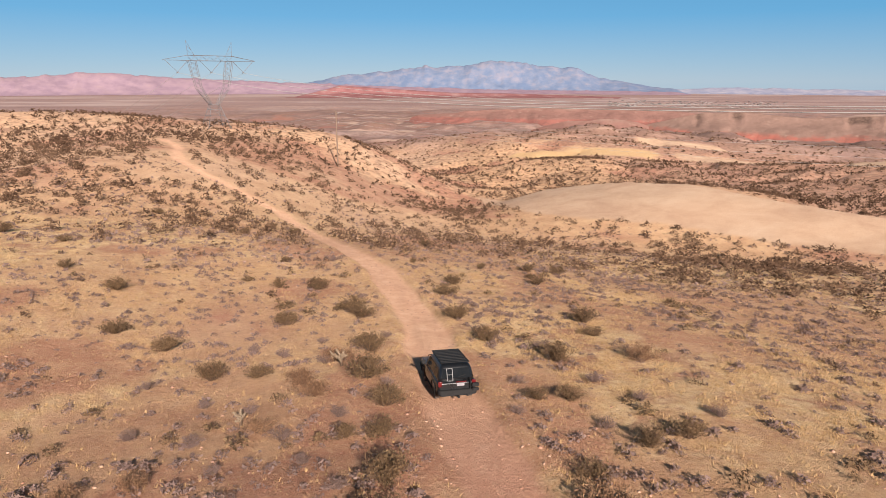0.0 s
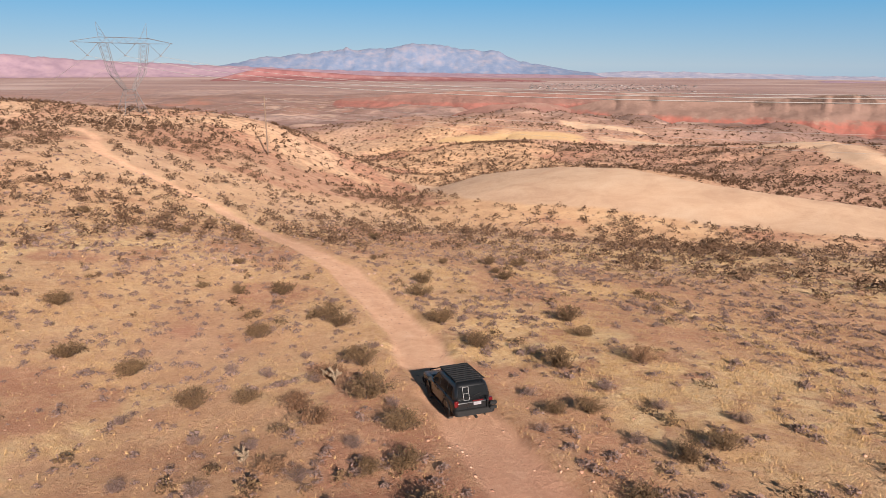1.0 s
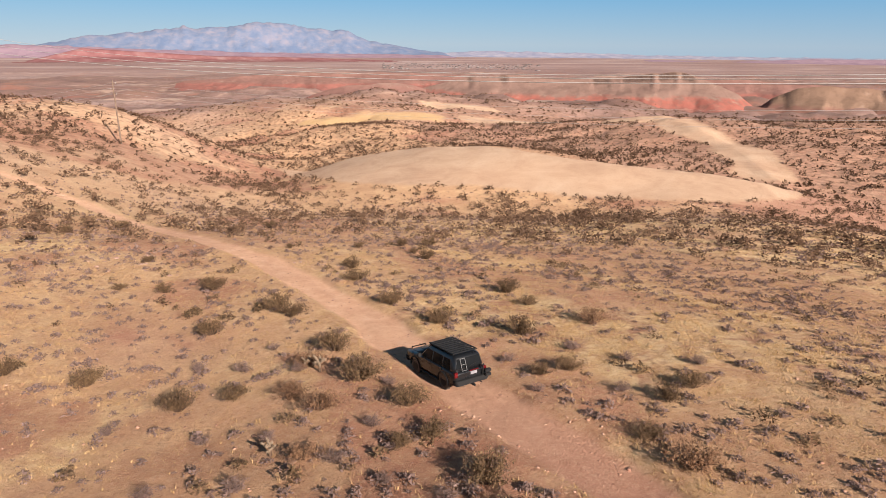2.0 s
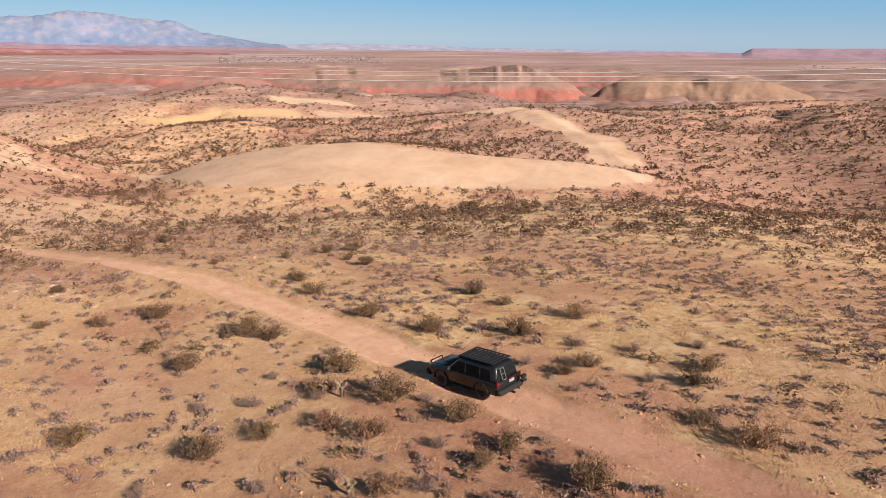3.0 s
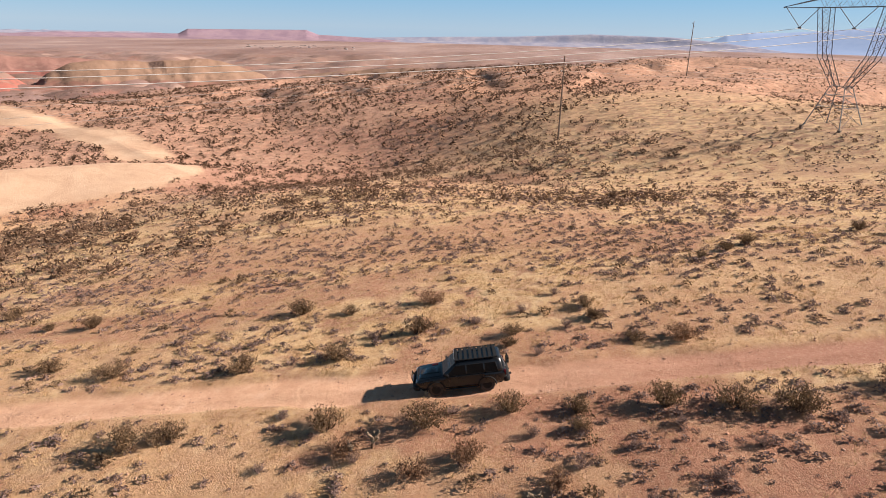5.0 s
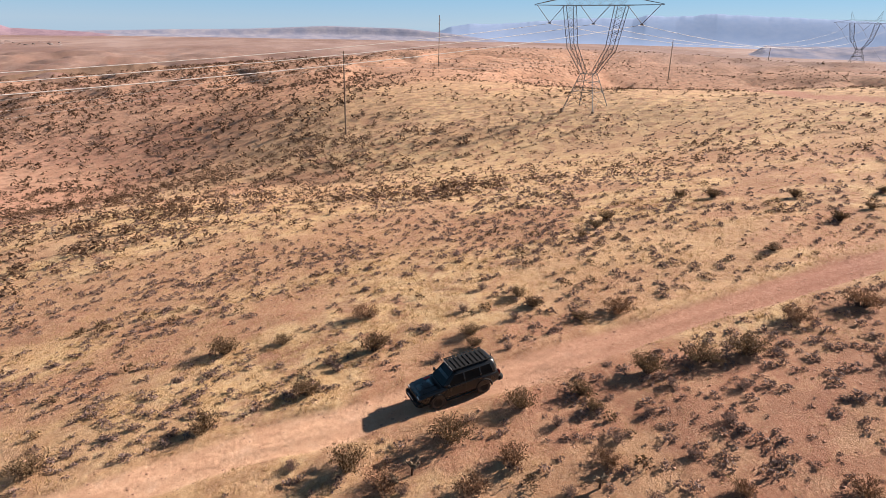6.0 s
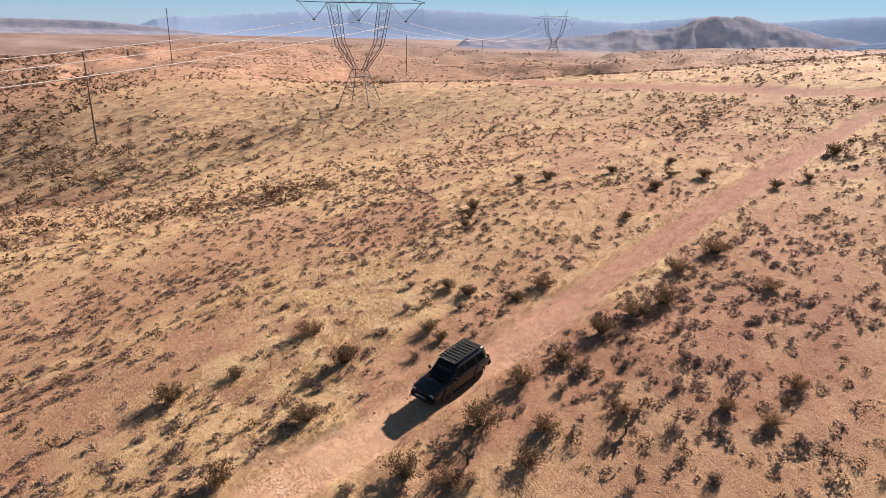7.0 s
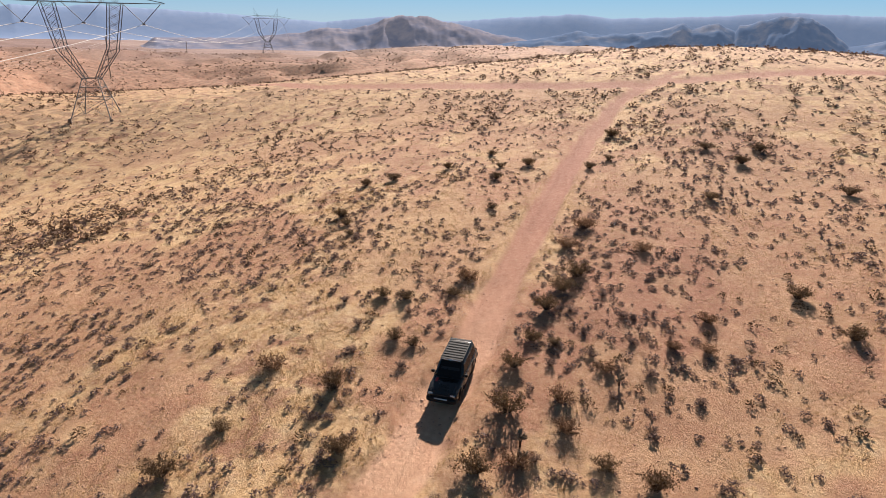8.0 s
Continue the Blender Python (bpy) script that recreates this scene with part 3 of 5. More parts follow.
def mountain_range(name, label, far, deep, profile, foot, material, seed, crag=0.25, step=0.1, flat=False):
    """A range of mountains far off. profile: bearing from the north line and the skyline's height in degrees."""
    bear = np.arange(profile[0][0], profile[-1][0] + 1e-6, step)
    sky_line = np.interp(bear, [p[0] for p in profile], [p[1] for p in profile])
    jag = fbm(bear * far * 0.0175, 0 * bear, far * 0.012, 4, seed + 50) - 0.5
    jag = (0.30 if crag > 0.2 else 0.12) * jag * (0.35 + np.clip(sky_line + 1.0, 0, 2) * 0.5) * (0.25 if flat else 1.0)
    rows = 28
    u = np.linspace(0, 1, rows)[:, None]
    b = np.radians(bear)[None]
    wide = bear[None] * far * 0.0175
    dist = far + u * deep
    top = 14 + (far + 0.8 * deep) * np.tan(np.radians(sky_line))[None]
    teeth = far * np.radians(jag)[None]
    ends = smooth_by(bear - bear[0], 0, 1.2) * smooth_by(bear[-1] - bear, 0, 1.2)
    top = foot + (top - foot) * (0.15 + 0.85 * ends[None])
    spur = np.abs(fbm(wide + 0 * u, u * deep * 0.6 + 0 * wide, far * (0.05 if crag > 0.2 else 0.11), 4 if crag > 0.2 else 2, seed) - 0.5) * 2
    climb = smooth_by(u, 0.0, 0.8) if not flat else 0.45 * smooth_by(u, 0, 0.7) + 0.55 * smooth_by(u, 0.52, 0.66)
    fall = smooth_by(u, 0.82, 1.0)
    shape = np.clip(climb - crag * spur * np.sin(np.pi * np.clip(u / 0.82, 0, 1)), 0, 1) * (1 - 0.6 * fall)
    z = foot + (top - foot) * shape + teeth * ends[None] * smooth_by(u, 0.5, 0.8)
    x, y = dist * np.sin(b), dist * np.cos(b)
    m = len(bear)
    i, j = np.arange(rows - 1)[:, None] * m, np.arange(m - 1)[None]
    quads = np.stack([i + j, i + j + 1, i + m + j + 1, i + m + j], -1).reshape(-1, 4)
    me = mesh_of(name, np.stack([np.broadcast_to(a, z.shape).ravel() for a in (x, y, z)], 1), quads, material)
    me.polygons.foreach_set("use_smooth", np.ones(len(me.polygons), bool))
    return tagged(new(name, me), label, "mountains", kind="structure")


HAZED_BLUE_ROCK = hazed_range_material("hazed_blue_rock", (0.09, 0.12, 0.185), (0.115, 0.138, 0.195), (0.165, 0.162, 0.20), 0.16)
HAZED_PINK_ROCK = hazed_range_material("hazed_pink_rock", (0.18, 0.125, 0.155), (0.215, 0.15, 0.178), (0.235, 0.165, 0.182), 0.09)
RED_ROCK = hazed_range_material("red_rock", (0.15, 0.066, 0.066), (0.19, 0.088, 0.086), (0.24, 0.15, 0.14), 0.08)
HAZY_ROCK = hazed_range_material("hazy_rock", (0.15, 0.155, 0.205), (0.19, 0.185, 0.225), (0.24, 0.225, 0.25), 0.22)
MISTY_ROCK = hazed_range_material("misty_rock", (0.15, 0.195, 0.29), (0.16, 0.203, 0.295), (0.17, 0.21, 0.30), 0.38)
# the two nearest ranges also have lit ridges and shade painted in
FOOT_ROCK = hazed_range_material("foothill_rock", (0.125, 0.135, 0.185), (0.17, 0.165, 0.20), (0.23, 0.205, 0.225), 0.27)
SHADED_ROCK = hazed_range_material("shaded_rock", (0.085, 0.12, 0.19), (0.10, 0.135, 0.205), (0.18, 0.19, 0.235), 0.3)

mountain_range("backdrop_peaks", "haze-blue mountain massif with pale rock faces", 3900, 500, [(-14, -0.5), (-10.9, 0.02), (-9, 0.4), (-7, 0.55), (-4.6, 0.83), (-2.2, 1.16), (-1.2, 1.07), (1.2, 1.17), (2.7, 1.59), (4.6, 1.68), (7, 1.3), (10.8, 0.97), (12.7, 0.23), (16, -0.31), (18.2, -0.62), (20, -0.8)], -62, HAZED_BLUE_ROCK, 3)
mountain_range("backdrop_mesas", "dusty rose sandstone mesas along the horizon", 3700, 400, [(-50, 0.3), (-40, 0.2), (-33, 0.15), (-30.1, 0.48), (-25.9, 0.42), (-23, 0.18), (-19.2, 0.01), (-15.1, -0.17), (-11.4, -0.26), (-6, -0.5), (4, -0.75), (12, -0.8), (20, -0.9)], -62, HAZED_PINK_ROCK, 5)
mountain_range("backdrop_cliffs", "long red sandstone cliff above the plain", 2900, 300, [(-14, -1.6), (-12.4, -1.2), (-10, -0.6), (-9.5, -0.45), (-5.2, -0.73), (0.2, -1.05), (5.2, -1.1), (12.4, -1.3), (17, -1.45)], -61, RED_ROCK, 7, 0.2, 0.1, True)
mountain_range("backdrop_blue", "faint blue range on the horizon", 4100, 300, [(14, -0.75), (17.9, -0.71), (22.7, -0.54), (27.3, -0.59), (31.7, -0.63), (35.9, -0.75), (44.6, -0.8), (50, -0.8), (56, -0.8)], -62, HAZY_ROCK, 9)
mountain_range("backdrop_tableland", "haze-purple table mountains above the flats", 3300, 400, [(34, -1.5), (36, -1.1), (41.8, -1.2), (47.8, -0.89), (56.3, -0.88), (57, -0.52), (66.3, -0.39), (67.3, -0.75), (71.1, -0.9), (76, -1.2)], -62, HAZED_PINK_ROCK, 11, 0.2, 0.08, True)
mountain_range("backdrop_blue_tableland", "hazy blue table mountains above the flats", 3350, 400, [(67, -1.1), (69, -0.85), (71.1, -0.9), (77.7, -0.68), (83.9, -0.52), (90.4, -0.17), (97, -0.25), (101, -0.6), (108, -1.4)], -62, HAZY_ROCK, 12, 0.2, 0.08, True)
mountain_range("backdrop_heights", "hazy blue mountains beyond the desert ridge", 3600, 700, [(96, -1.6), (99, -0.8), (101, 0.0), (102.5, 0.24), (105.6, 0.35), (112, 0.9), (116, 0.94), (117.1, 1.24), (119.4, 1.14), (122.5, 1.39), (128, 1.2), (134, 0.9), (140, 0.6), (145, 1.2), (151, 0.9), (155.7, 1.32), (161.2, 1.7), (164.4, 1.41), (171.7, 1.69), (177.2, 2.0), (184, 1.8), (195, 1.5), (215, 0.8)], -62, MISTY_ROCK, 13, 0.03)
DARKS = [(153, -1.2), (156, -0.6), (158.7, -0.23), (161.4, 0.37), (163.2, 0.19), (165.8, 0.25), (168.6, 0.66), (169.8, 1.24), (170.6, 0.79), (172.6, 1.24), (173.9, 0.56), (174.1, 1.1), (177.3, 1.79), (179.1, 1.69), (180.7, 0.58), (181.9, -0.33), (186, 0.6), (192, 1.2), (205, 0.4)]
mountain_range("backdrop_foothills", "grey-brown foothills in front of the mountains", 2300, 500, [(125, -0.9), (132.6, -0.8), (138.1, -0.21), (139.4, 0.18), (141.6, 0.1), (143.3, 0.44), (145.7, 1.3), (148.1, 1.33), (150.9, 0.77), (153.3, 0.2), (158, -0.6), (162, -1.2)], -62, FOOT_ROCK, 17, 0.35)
mountain_range("backdrop_shaded_hills", "dark blue hills in shadow before the mountains", 2100, 450, DARKS, -62, SHADED_ROCK, 23, 0.4)
mountain_range("backdrop_north_west", "low rose hills on the horizon", 3900, 300, [(-145, 0.8), (-120, 0.3), (-95, 0.5), (-70, 0.2), (-46, 0.3)], -62, HAZED_PINK_ROCK, 19)


# ---- plants, stones ----
rng = np.random.default_rng(7)


def spray(count, height, spread, thick, droop=0.0, seed=0, start=0.0):
    """Thin pointed blades that fan out from one root: corners and triangles."""
    r = np.random.default_rng(seed)
    a = r.uniform(0, 2 * math.pi, count)
    lean = np.sqrt(r.uniform(0, 1, count)) * spread
    h = height * r.uniform(0.6, 1.0, count) * (1 - 0.35 * lean / max(spread, 1e-6))
    tip = np.stack([np.cos(a) * lean, np.sin(a) * lean, h - droop * lean], 1)
    foot = tip * np.array([0.25 + start, 0.25 + start, 0.0])
    side = np.stack([-np.sin(a + r.normal(0, 0.7, count)), np.cos(a), r.normal(0, 0.3, count)], 1) * thick / 2
    v = np.stack([foot - side, foot + side, tip], 1).reshape(-1, 3)
    return v, np.arange(3 * count).reshape(-1, 3)


def clump(count, height, spread, size, seed=0):
    """A loose dome of small leafy flakes."""
    r = np.random.default_rng(seed)
    a, up = r.uniform(0, 2 * math.pi, count), r.uniform(0.0, 1.0, count)
    q = np.sqrt(1 - up * up) * np.sqrt(r.uniform(0, 1, count)) * r.uniform(0.8, 1.15, count)
    c = np.stack([np.cos(a) * q * spread, np.sin(a) * q * spread, height * up * r.uniform(0.55, 1.0, count)], 1)
    d = r.normal(0, 1, (count, 3, 3)) * size
    d[:, :, 2] *= 0.8
    v = c[:, None] + d - d.mean(1, keepdims=True)
    v[:, :, 2] = np.maximum(v[:, :, 2], 0.0)
    return v.reshape(-1, 3), np.arange(3 * count).reshape(-1, 3)


def scatter(name, label, category, shapes, x, y, size, material, sink=0.03):
    """Very many small plants or stones, strewn on the ground as one mesh."""
    z = ground_at(x, y)
    turn = rng.uniform(0, 2 * math.pi, len(x))
    verts, tris, n = [], [], 0
    for k, (v, t) in enumerate(shapes):
        pick = np.arange(len(x)) % len(shapes) == k
        c, s = np.cos(turn[pick])[:, None], np.sin(turn[pick])[:, None]
        g = size[pick][:, None]
        px = (c * v[None, :, 0] - s * v[None, :, 1]) * g + x[pick][:, None]
        py = (s * v[None, :, 0] + c * v[None, :, 1]) * g + y[pick][:, None]
        pz = v[None, :, 2] * g + z[pick][:, None] - sink
        verts.append(np.stack([px, py, pz], -1).reshape(-1, 3))
        m = pick.sum()
        tris.append((t[None] + (np.arange(m) * len(v))[:, None, None] + n).reshape(-1, 3))
        n += m * len(v)
    me = mesh_of(name, np.concatenate(verts), np.concatenate(tris), material)
    return tagged(new(name, me), label, category, kind="stuff")


def spots(count, cx, cy, radius, near=0.0):
    """Random places in a ring, even over the ground."""
    r = np.sqrt(rng.uniform(near * near, radius * radius, count))
    a = rng.uniform(0, 2 * math.pi, count)
    return cx + r * np.cos(a), cy + r * np.sin(a)


def off_track(x, y, clear=1.7):
    a, b = track_edge(x, y)
    return (a > clear) & (b > clear + 0.6)


def keep(x, y, good):
    return x[good], y[good]


# dry grass round the track, thick in patches
for count, cx, cy, radius, near, big in ((200000, -2, 40, 34, 0, 1.0), (170000, 0, 42, 72, 33, 1.35)):
    x, y = spots(count, cx, cy, radius, near)
    m = masks(x, y)
    x, y = keep(x, y, off_track(x, y, 1.25) & (rng.uniform(0, 1, len(x)) < 0.03 + (0.85 if near == 0 else 0.42) * m["grass"] * smooth_by(fbm(x, y, 1.3, 3, 33), 0.38, 0.58)))
    scatter("dry_grass", "thick low patches of golden dry desert grass", "grass", [spray(5, 0.20, 0.22, 0.032, 0.15, s) for s in range(6)], x, y, big * rng.uniform(0.5, 1.2, len(x)), STRAW)

# small grey shrubs, fine near the track and coarse further off
for count, radius, near, flakes, size in ((13000, 36, 0, 66, 0.041), (20000, 60, 36, 27, 0.062), (36000, 118, 60, 9, 0.12)):
    x, y = spots(count, 2, 42, radius, near)
    patch = fbm(x, y, 8.0, 3, 81)
    x, y = keep(x, y, off_track(x, y, 1.9) & (masks(x, y)["bare"] < 0.3) & (rng.uniform(0, 1, len(x)) < 0.18 + 0.48 * smooth_by(patch, 0.40, 0.62)))
    scatter("low_shrubs", "small grey-brown leafless desert shrubs", "shrubs", [clump(flakes, 0.24, 0.27, size, s) for s in range(20, 28)], x, y, 0.4 + 1.05 * rng.uniform(0, 1, len(x)) ** 1.7, SHRUB)

# middling scrub between the big bushes
x, y = spots(2600, 4, 42, 62)
patch = fbm(x, y, 12.0, 3, 84)
x, y = keep(x, y, off_track(x, y, 2.6) & (rng.uniform(0, 1, len(x)) < 0.08 + 0.5 * smooth_by(patch, 0.5, 0.7)))
scatter("middling_scrub", "knee-high brown desert scrub between the bushes", "scrub", [clump(90, 0.45, 0.45, 0.05, s) for s in range(60, 68)], x, y, rng.uniform(0.6, 1.3, len(x)), LEAF)

# low brown brush in bands across the slopes
x, y = spots(60000, 10, 30, 150, 38)
m = masks(x, y)
band = smooth_by(fbm(x * 0.45 + 0.2 * y, y - 0.45 * x, 20.0, 4, 83), 0.47, 0.60)
x, y = keep(x, y, off_track(x, y, 2.0) & (m["bare"] < 0.25) & (rng.uniform(0, 1, len(x)) < 0.02 + 0.34 * band * (1 - 0.7 * m["pale"]) * (0.2 + 0.8 * smooth_by(np.degrees(np.arctan2(x - CAR[0], y - CAR[1])), 35, 75))))
scatter("low_brush", "low dark brown brush in bands across the slopes", "scrub", [clump(12, 0.36, 0.46, 0.11, s) for s in range(70, 78)], x, y, rng.uniform(0.6, 1.5, len(x)), SCRUB)

# creosote over the hills: round bushes that stand apart, thicker in the hollows and on the shaded flanks
for count, cx, cy, radius, near, flakes, fat in ((11500, -3, 45, 150, 18, 42, 0.11), (54000, -3, 45, 360, 148, 11, 0.21), (38000, -3, 45, 620, 355, 6, 0.34)):
    x, y = spots(count, cx, cy, radius, near)
    m = masks(x, y)
    patch = smooth_by(fbm(x, y, 26.0, 4, 91), 0.40, 0.60)
    r = np.hypot(x - CAR[0], y - CAR[1])
    far_off = smooth_by(r, 30, 58)
    sparse = 0.12 + 0.28 * patch
    thick = 0.35 + 0.65 * patch + 0.1 * m["heath"] - 0.25 * smooth_by(80 - y, 0, 50) - 0.05 * m["pale"]
    x, y = keep(x, y, (r > 17) & off_track(x, y, 2.4) & (m["bare"] < 0.25) & (rng.uniform(0, 1, len(x)) < sparse + (thick - sparse) * far_off))
    r = np.hypot(x - CAR[0], y - CAR[1])
    scatter("hill_scrub", "dark olive-brown creosote scrub dotted over the hills", "scrub", [clump(flakes, 0.75, 0.74, fat, s) for s in range(40, 52)], x, y, (0.42 + 0.80 * smooth_by(r, 30, 60)) * (1 - 0.4 * smooth_by(CAR[1] - y, 5, 40)) * (0.5 + 1.1 * rng.uniform(0, 1, len(x))), SCRUB)

# stones
x, y = spots(30000, -4, 41, 36)
a, _ = track_edge(x, y)
x, y = keep(x, y, (rng.uniform(0, 1, len(x)) < 0.08 + 0.25 * masks(x, y)["red"] + 0.5 * np.exp(-((a - 1.6) / 0.7) ** 2) + 0.2 * (a < 1.6)))


def stone(seed):
    r = np.random.default_rng(seed)
    b = bmesh.new()
    bmesh.ops.create_icosphere(b, subdivisions=1, radius=1.0)
    v = np.array([q.co[:] for q in b.verts]) * r.uniform(0.6, 1.2, 3) * np.array([1, 1, 0.6])
    v += r.normal(0, 0.12, v.shape)
    t = np.array([[q.index for q in f.verts] for f in b.faces])
    b.free()
    return v, t


scatter("loose_stones", "loose pale and reddish stones along the track", "stones", [stone(s) for s in range(5)], x, y, 0.02 + 0.075 * rng.uniform(0, 1, len(x)) ** 6, STONE, 0.0)


# ---- building single things ----
def part(name, bm, material, parent, label=""):
    """One mesh object under a thing or under a part."""
    me = bpy.data.meshes.new(name)
    bm.to_mesh(me)
    bm.free()
    me.materials.append(material)
    ob = new(name, me)
    ob.parent = parent
    return tagged(ob, label)


def thing(name, label, category, m, group=""):
    ob = new(name)
    ob.empty_display_size = 0.3
    ob.matrix_world = m
    return tagged(ob, label, category, group)


def bar(bm, a, b, ra, rb=None, sides=6):
    """A round bar from a to b."""
    a, b = Vector(a), Vector(b)
    rb = ra if rb is None else rb
    q = (b - a).to_track_quat("Z", "Y").to_matrix()
    rings = []
    for c, r in ((a, ra), (b, rb)):
        rings.append([bm.verts.new(c + q @ Vector((r * math.cos(k * 2 * math.pi / sides), r * math.sin(k * 2 * math.pi / sides), 0))) for k in range(sides)])
    for k in range(sides):
        bm.faces.new((rings[0][k], rings[0][(k + 1) % sides], rings[1][(k + 1) % sides], rings[1][k]))
    bm.faces.new(rings[0][::-1])
    bm.faces.new(rings[1])
    return bm


def box(bm, lo, hi, bevel=0.0):
    made = bmesh.ops.create_cube(bm, size=1.0)["verts"]
    for v in made:
        v.co = Vector([lo[k] + (v.co[k] + 0.5) * (hi[k] - lo[k]) for k in range(3)])
    if bevel:
        bmesh.ops.bevel(bm, geom=list({e for v in made for e in v.link_edges}), offset=bevel, segments=2, affect="EDGES", clamp_overlap=True)
    return bm


def creosote_meshes(seed, leaves=2000, flat=0.72):
    """One big bush: its thin stems and its cloud of small leaves, gathered in uneven lobes."""
    r = np.random.default_rng(seed)
    stems = bmesh.new()
    tips = []
    for k in range(40):
        a, lean = r.uniform(0, 2 * math.pi), 0.78 * math.sqrt(r.uniform(0.02, 1.0))
        high = flat * math.sqrt(1.0 - (lean * 0.95) ** 2) * r.uniform(0.75, 1.25)
        mid = Vector((math.cos(a) * lean * 0.45, math.sin(a) * lean * 0.45, high * r.uniform(0.4, 0.6)))
        tip = Vector((math.cos(a + r.normal(0, 0.3)) * lean, math.sin(a + r.normal(0, 0.3)) * lean, high))
        bar(stems, (math.cos(a) * 0.06, math.sin(a) * 0.06, -0.05), mid, 0.016, 0.010, 4)
        bar(stems, mid, tip, 0.010, 0.003, 4)
        tips.append((np.array(mid), np.array(tip)))
    pick = r.integers(0, len(tips), leaves)
    along = r.uniform(0, 1, leaves) ** 0.7
    low = np.array([t[0] for t in tips])[pick] * 0.8
    top = np.array([t[1] for t in tips])[pick]
    c = low + (top - low) * along[:, None] + r.normal(0, 1, (leaves, 3)) * np.array([0.085, 0.085, 0.06])
    v = (c[:, None] + r.normal(0, 1, (leaves, 3, 3)) * np.array([0.024, 0.024, 0.032])).reshape(-1, 3)
    v[:, 2] = np.maximum(v[:, 2], 0.02)
    me = bpy.data.meshes.new("branchwork")
    stems.to_mesh(me)
    stems.free()
    me.materials.append(TWIG)
    return me, v


def bushes(name, label, group, places, leafy, seed, leaves=2000, flat=0.72):
    """Bushes that can be told apart: x, y and width."""
    kinds = []
    for k in range(6):
        stems, v = creosote_meshes(seed + k, leaves, flat)
        kinds.append((stems, mesh_of("foliage", v, np.arange(len(v)).reshape(-1, 3), leafy)))
    for k, (bx, by, wide) in enumerate(places):
        size = wide / 1.7
        ob = thing(name, label, "bush", pose(bx, by, ground_height(bx, by) - 0.04, 0, 0, (k * 137) % 360) @ Matrix.Diagonal((size, size * (0.85 + 0.1 * (k % 4)), size * (0.85 + 0.08 * (k % 3)), 1)), group)
        for nm, me in zip(("branchwork", "foliage"), kinds[k % 6]):
            p = new(nm, me)
            p.parent = ob


CREOSOTE_WEST = [(-23.5, 15.7, 2.1), (-22, 30.5, 1.9), (-19.2, 28.1, 1.9), (-15.8, 8.3, 2.1), (-14.8, 13.1, 2.1), (-13.2, 21.7, 1.5), (-11.2, 11.5, 2.1), (-38.8, 84.9, 2.1), (-36.3, 62.1, 1.6), (-30.5, 53.8, 1.7), (-30.3, 88, 1.8), (-25.1, 51.5, 2), (-24.6, 87.4, 2.1), (-24.6, 76, 1.8), (-20.6, 83.6, 2.1), (-17.2, 54.8, 1.2), (-15.5, 60, 1.3), (-44.4, 66.2, 2.1)]
CREOSOTE_EAST = [(-2.5, 17, 1.5), (-1.3, 19.5, 1.6), (-0.1, 8.1, 2.1), (4.3, 26.6, 1.3), (5.3, 19.6, 1.9), (6.7, 23.2, 1.7), (7.8, 20.7, 1.3), (10.5, 17.6, 1.3), (12.8, 22.6, 1.5), (13, 33.1, 1.2), (14.6, 32.5, 1.4), (16.2, 32, 1.7), (16.7, 26.4, 2.1), (18.9, 27.6, 1.6), (-4.2, 92.2, 2.1), (-1.4, 58.3, 1.9), (2, 66.4, 1.3), (5.9, 63.3, 1.2), (6.7, 68.4, 2), (9.7, 68.8, 2.1), (-4.4, 64.6, 1.1)]
CREOSOTE_TRACK = [(-6.8, 45.3, 2.4), (-6.4, 41, 2.4), (-5.2, 37.6, 1.7), (-8.1, 52.2, 1.9), (-2.2, 51.7, 2.1), (2.4, 43.5, 2), (0.9, 38.3, 1.3), (2.2, 38.2, 1.4), (-13.9, 42.1, 1.9), (-11.7, 42.1, 1.5), (4.1, 34, 1.4), (5.6, 34.4, 1.3), (-18.1, 46.6, 2.1), (-21.9, 48.7, 1.9), (4.8, 66.7, 1.8), (-2.9, 59, 2), (-12.6, 60.4, 2.2), (-15.8, 61.6, 1.5), (-6.4, 34.6, 1.2), (5.4, 48.5, 1.3), (-4.6, 31.3, 2), (-4.6, 28.6, 2.3), (-4.8, 26.3, 2.3), (-8.9, 53.8, 2), (-12.7, 51.4, 2.2), (-0.7, 47.1, 1.9), (5.6, 51.8, 2), (1.7, 32, 1.3), (-5.1, 34.8, 1.5)]
RUSTY_BUSHES = [(6.7, 43.6, 2.2), (1.8, 29.8, 2.1), (-2.6, 18.2, 2.2), (-2.7, 22, 2), (-9.6, 35.4, 1.5), (-8.5, 38.9, 1.8), (-8.2, 44, 1.8), (-9.4, 40.9, 1.6), (-12.4, 31.5, 1.3), (-13.5, 27.6, 1.6), (-7.8, 20.5, 1.9), (-14.1, 30.8, 1.3)]
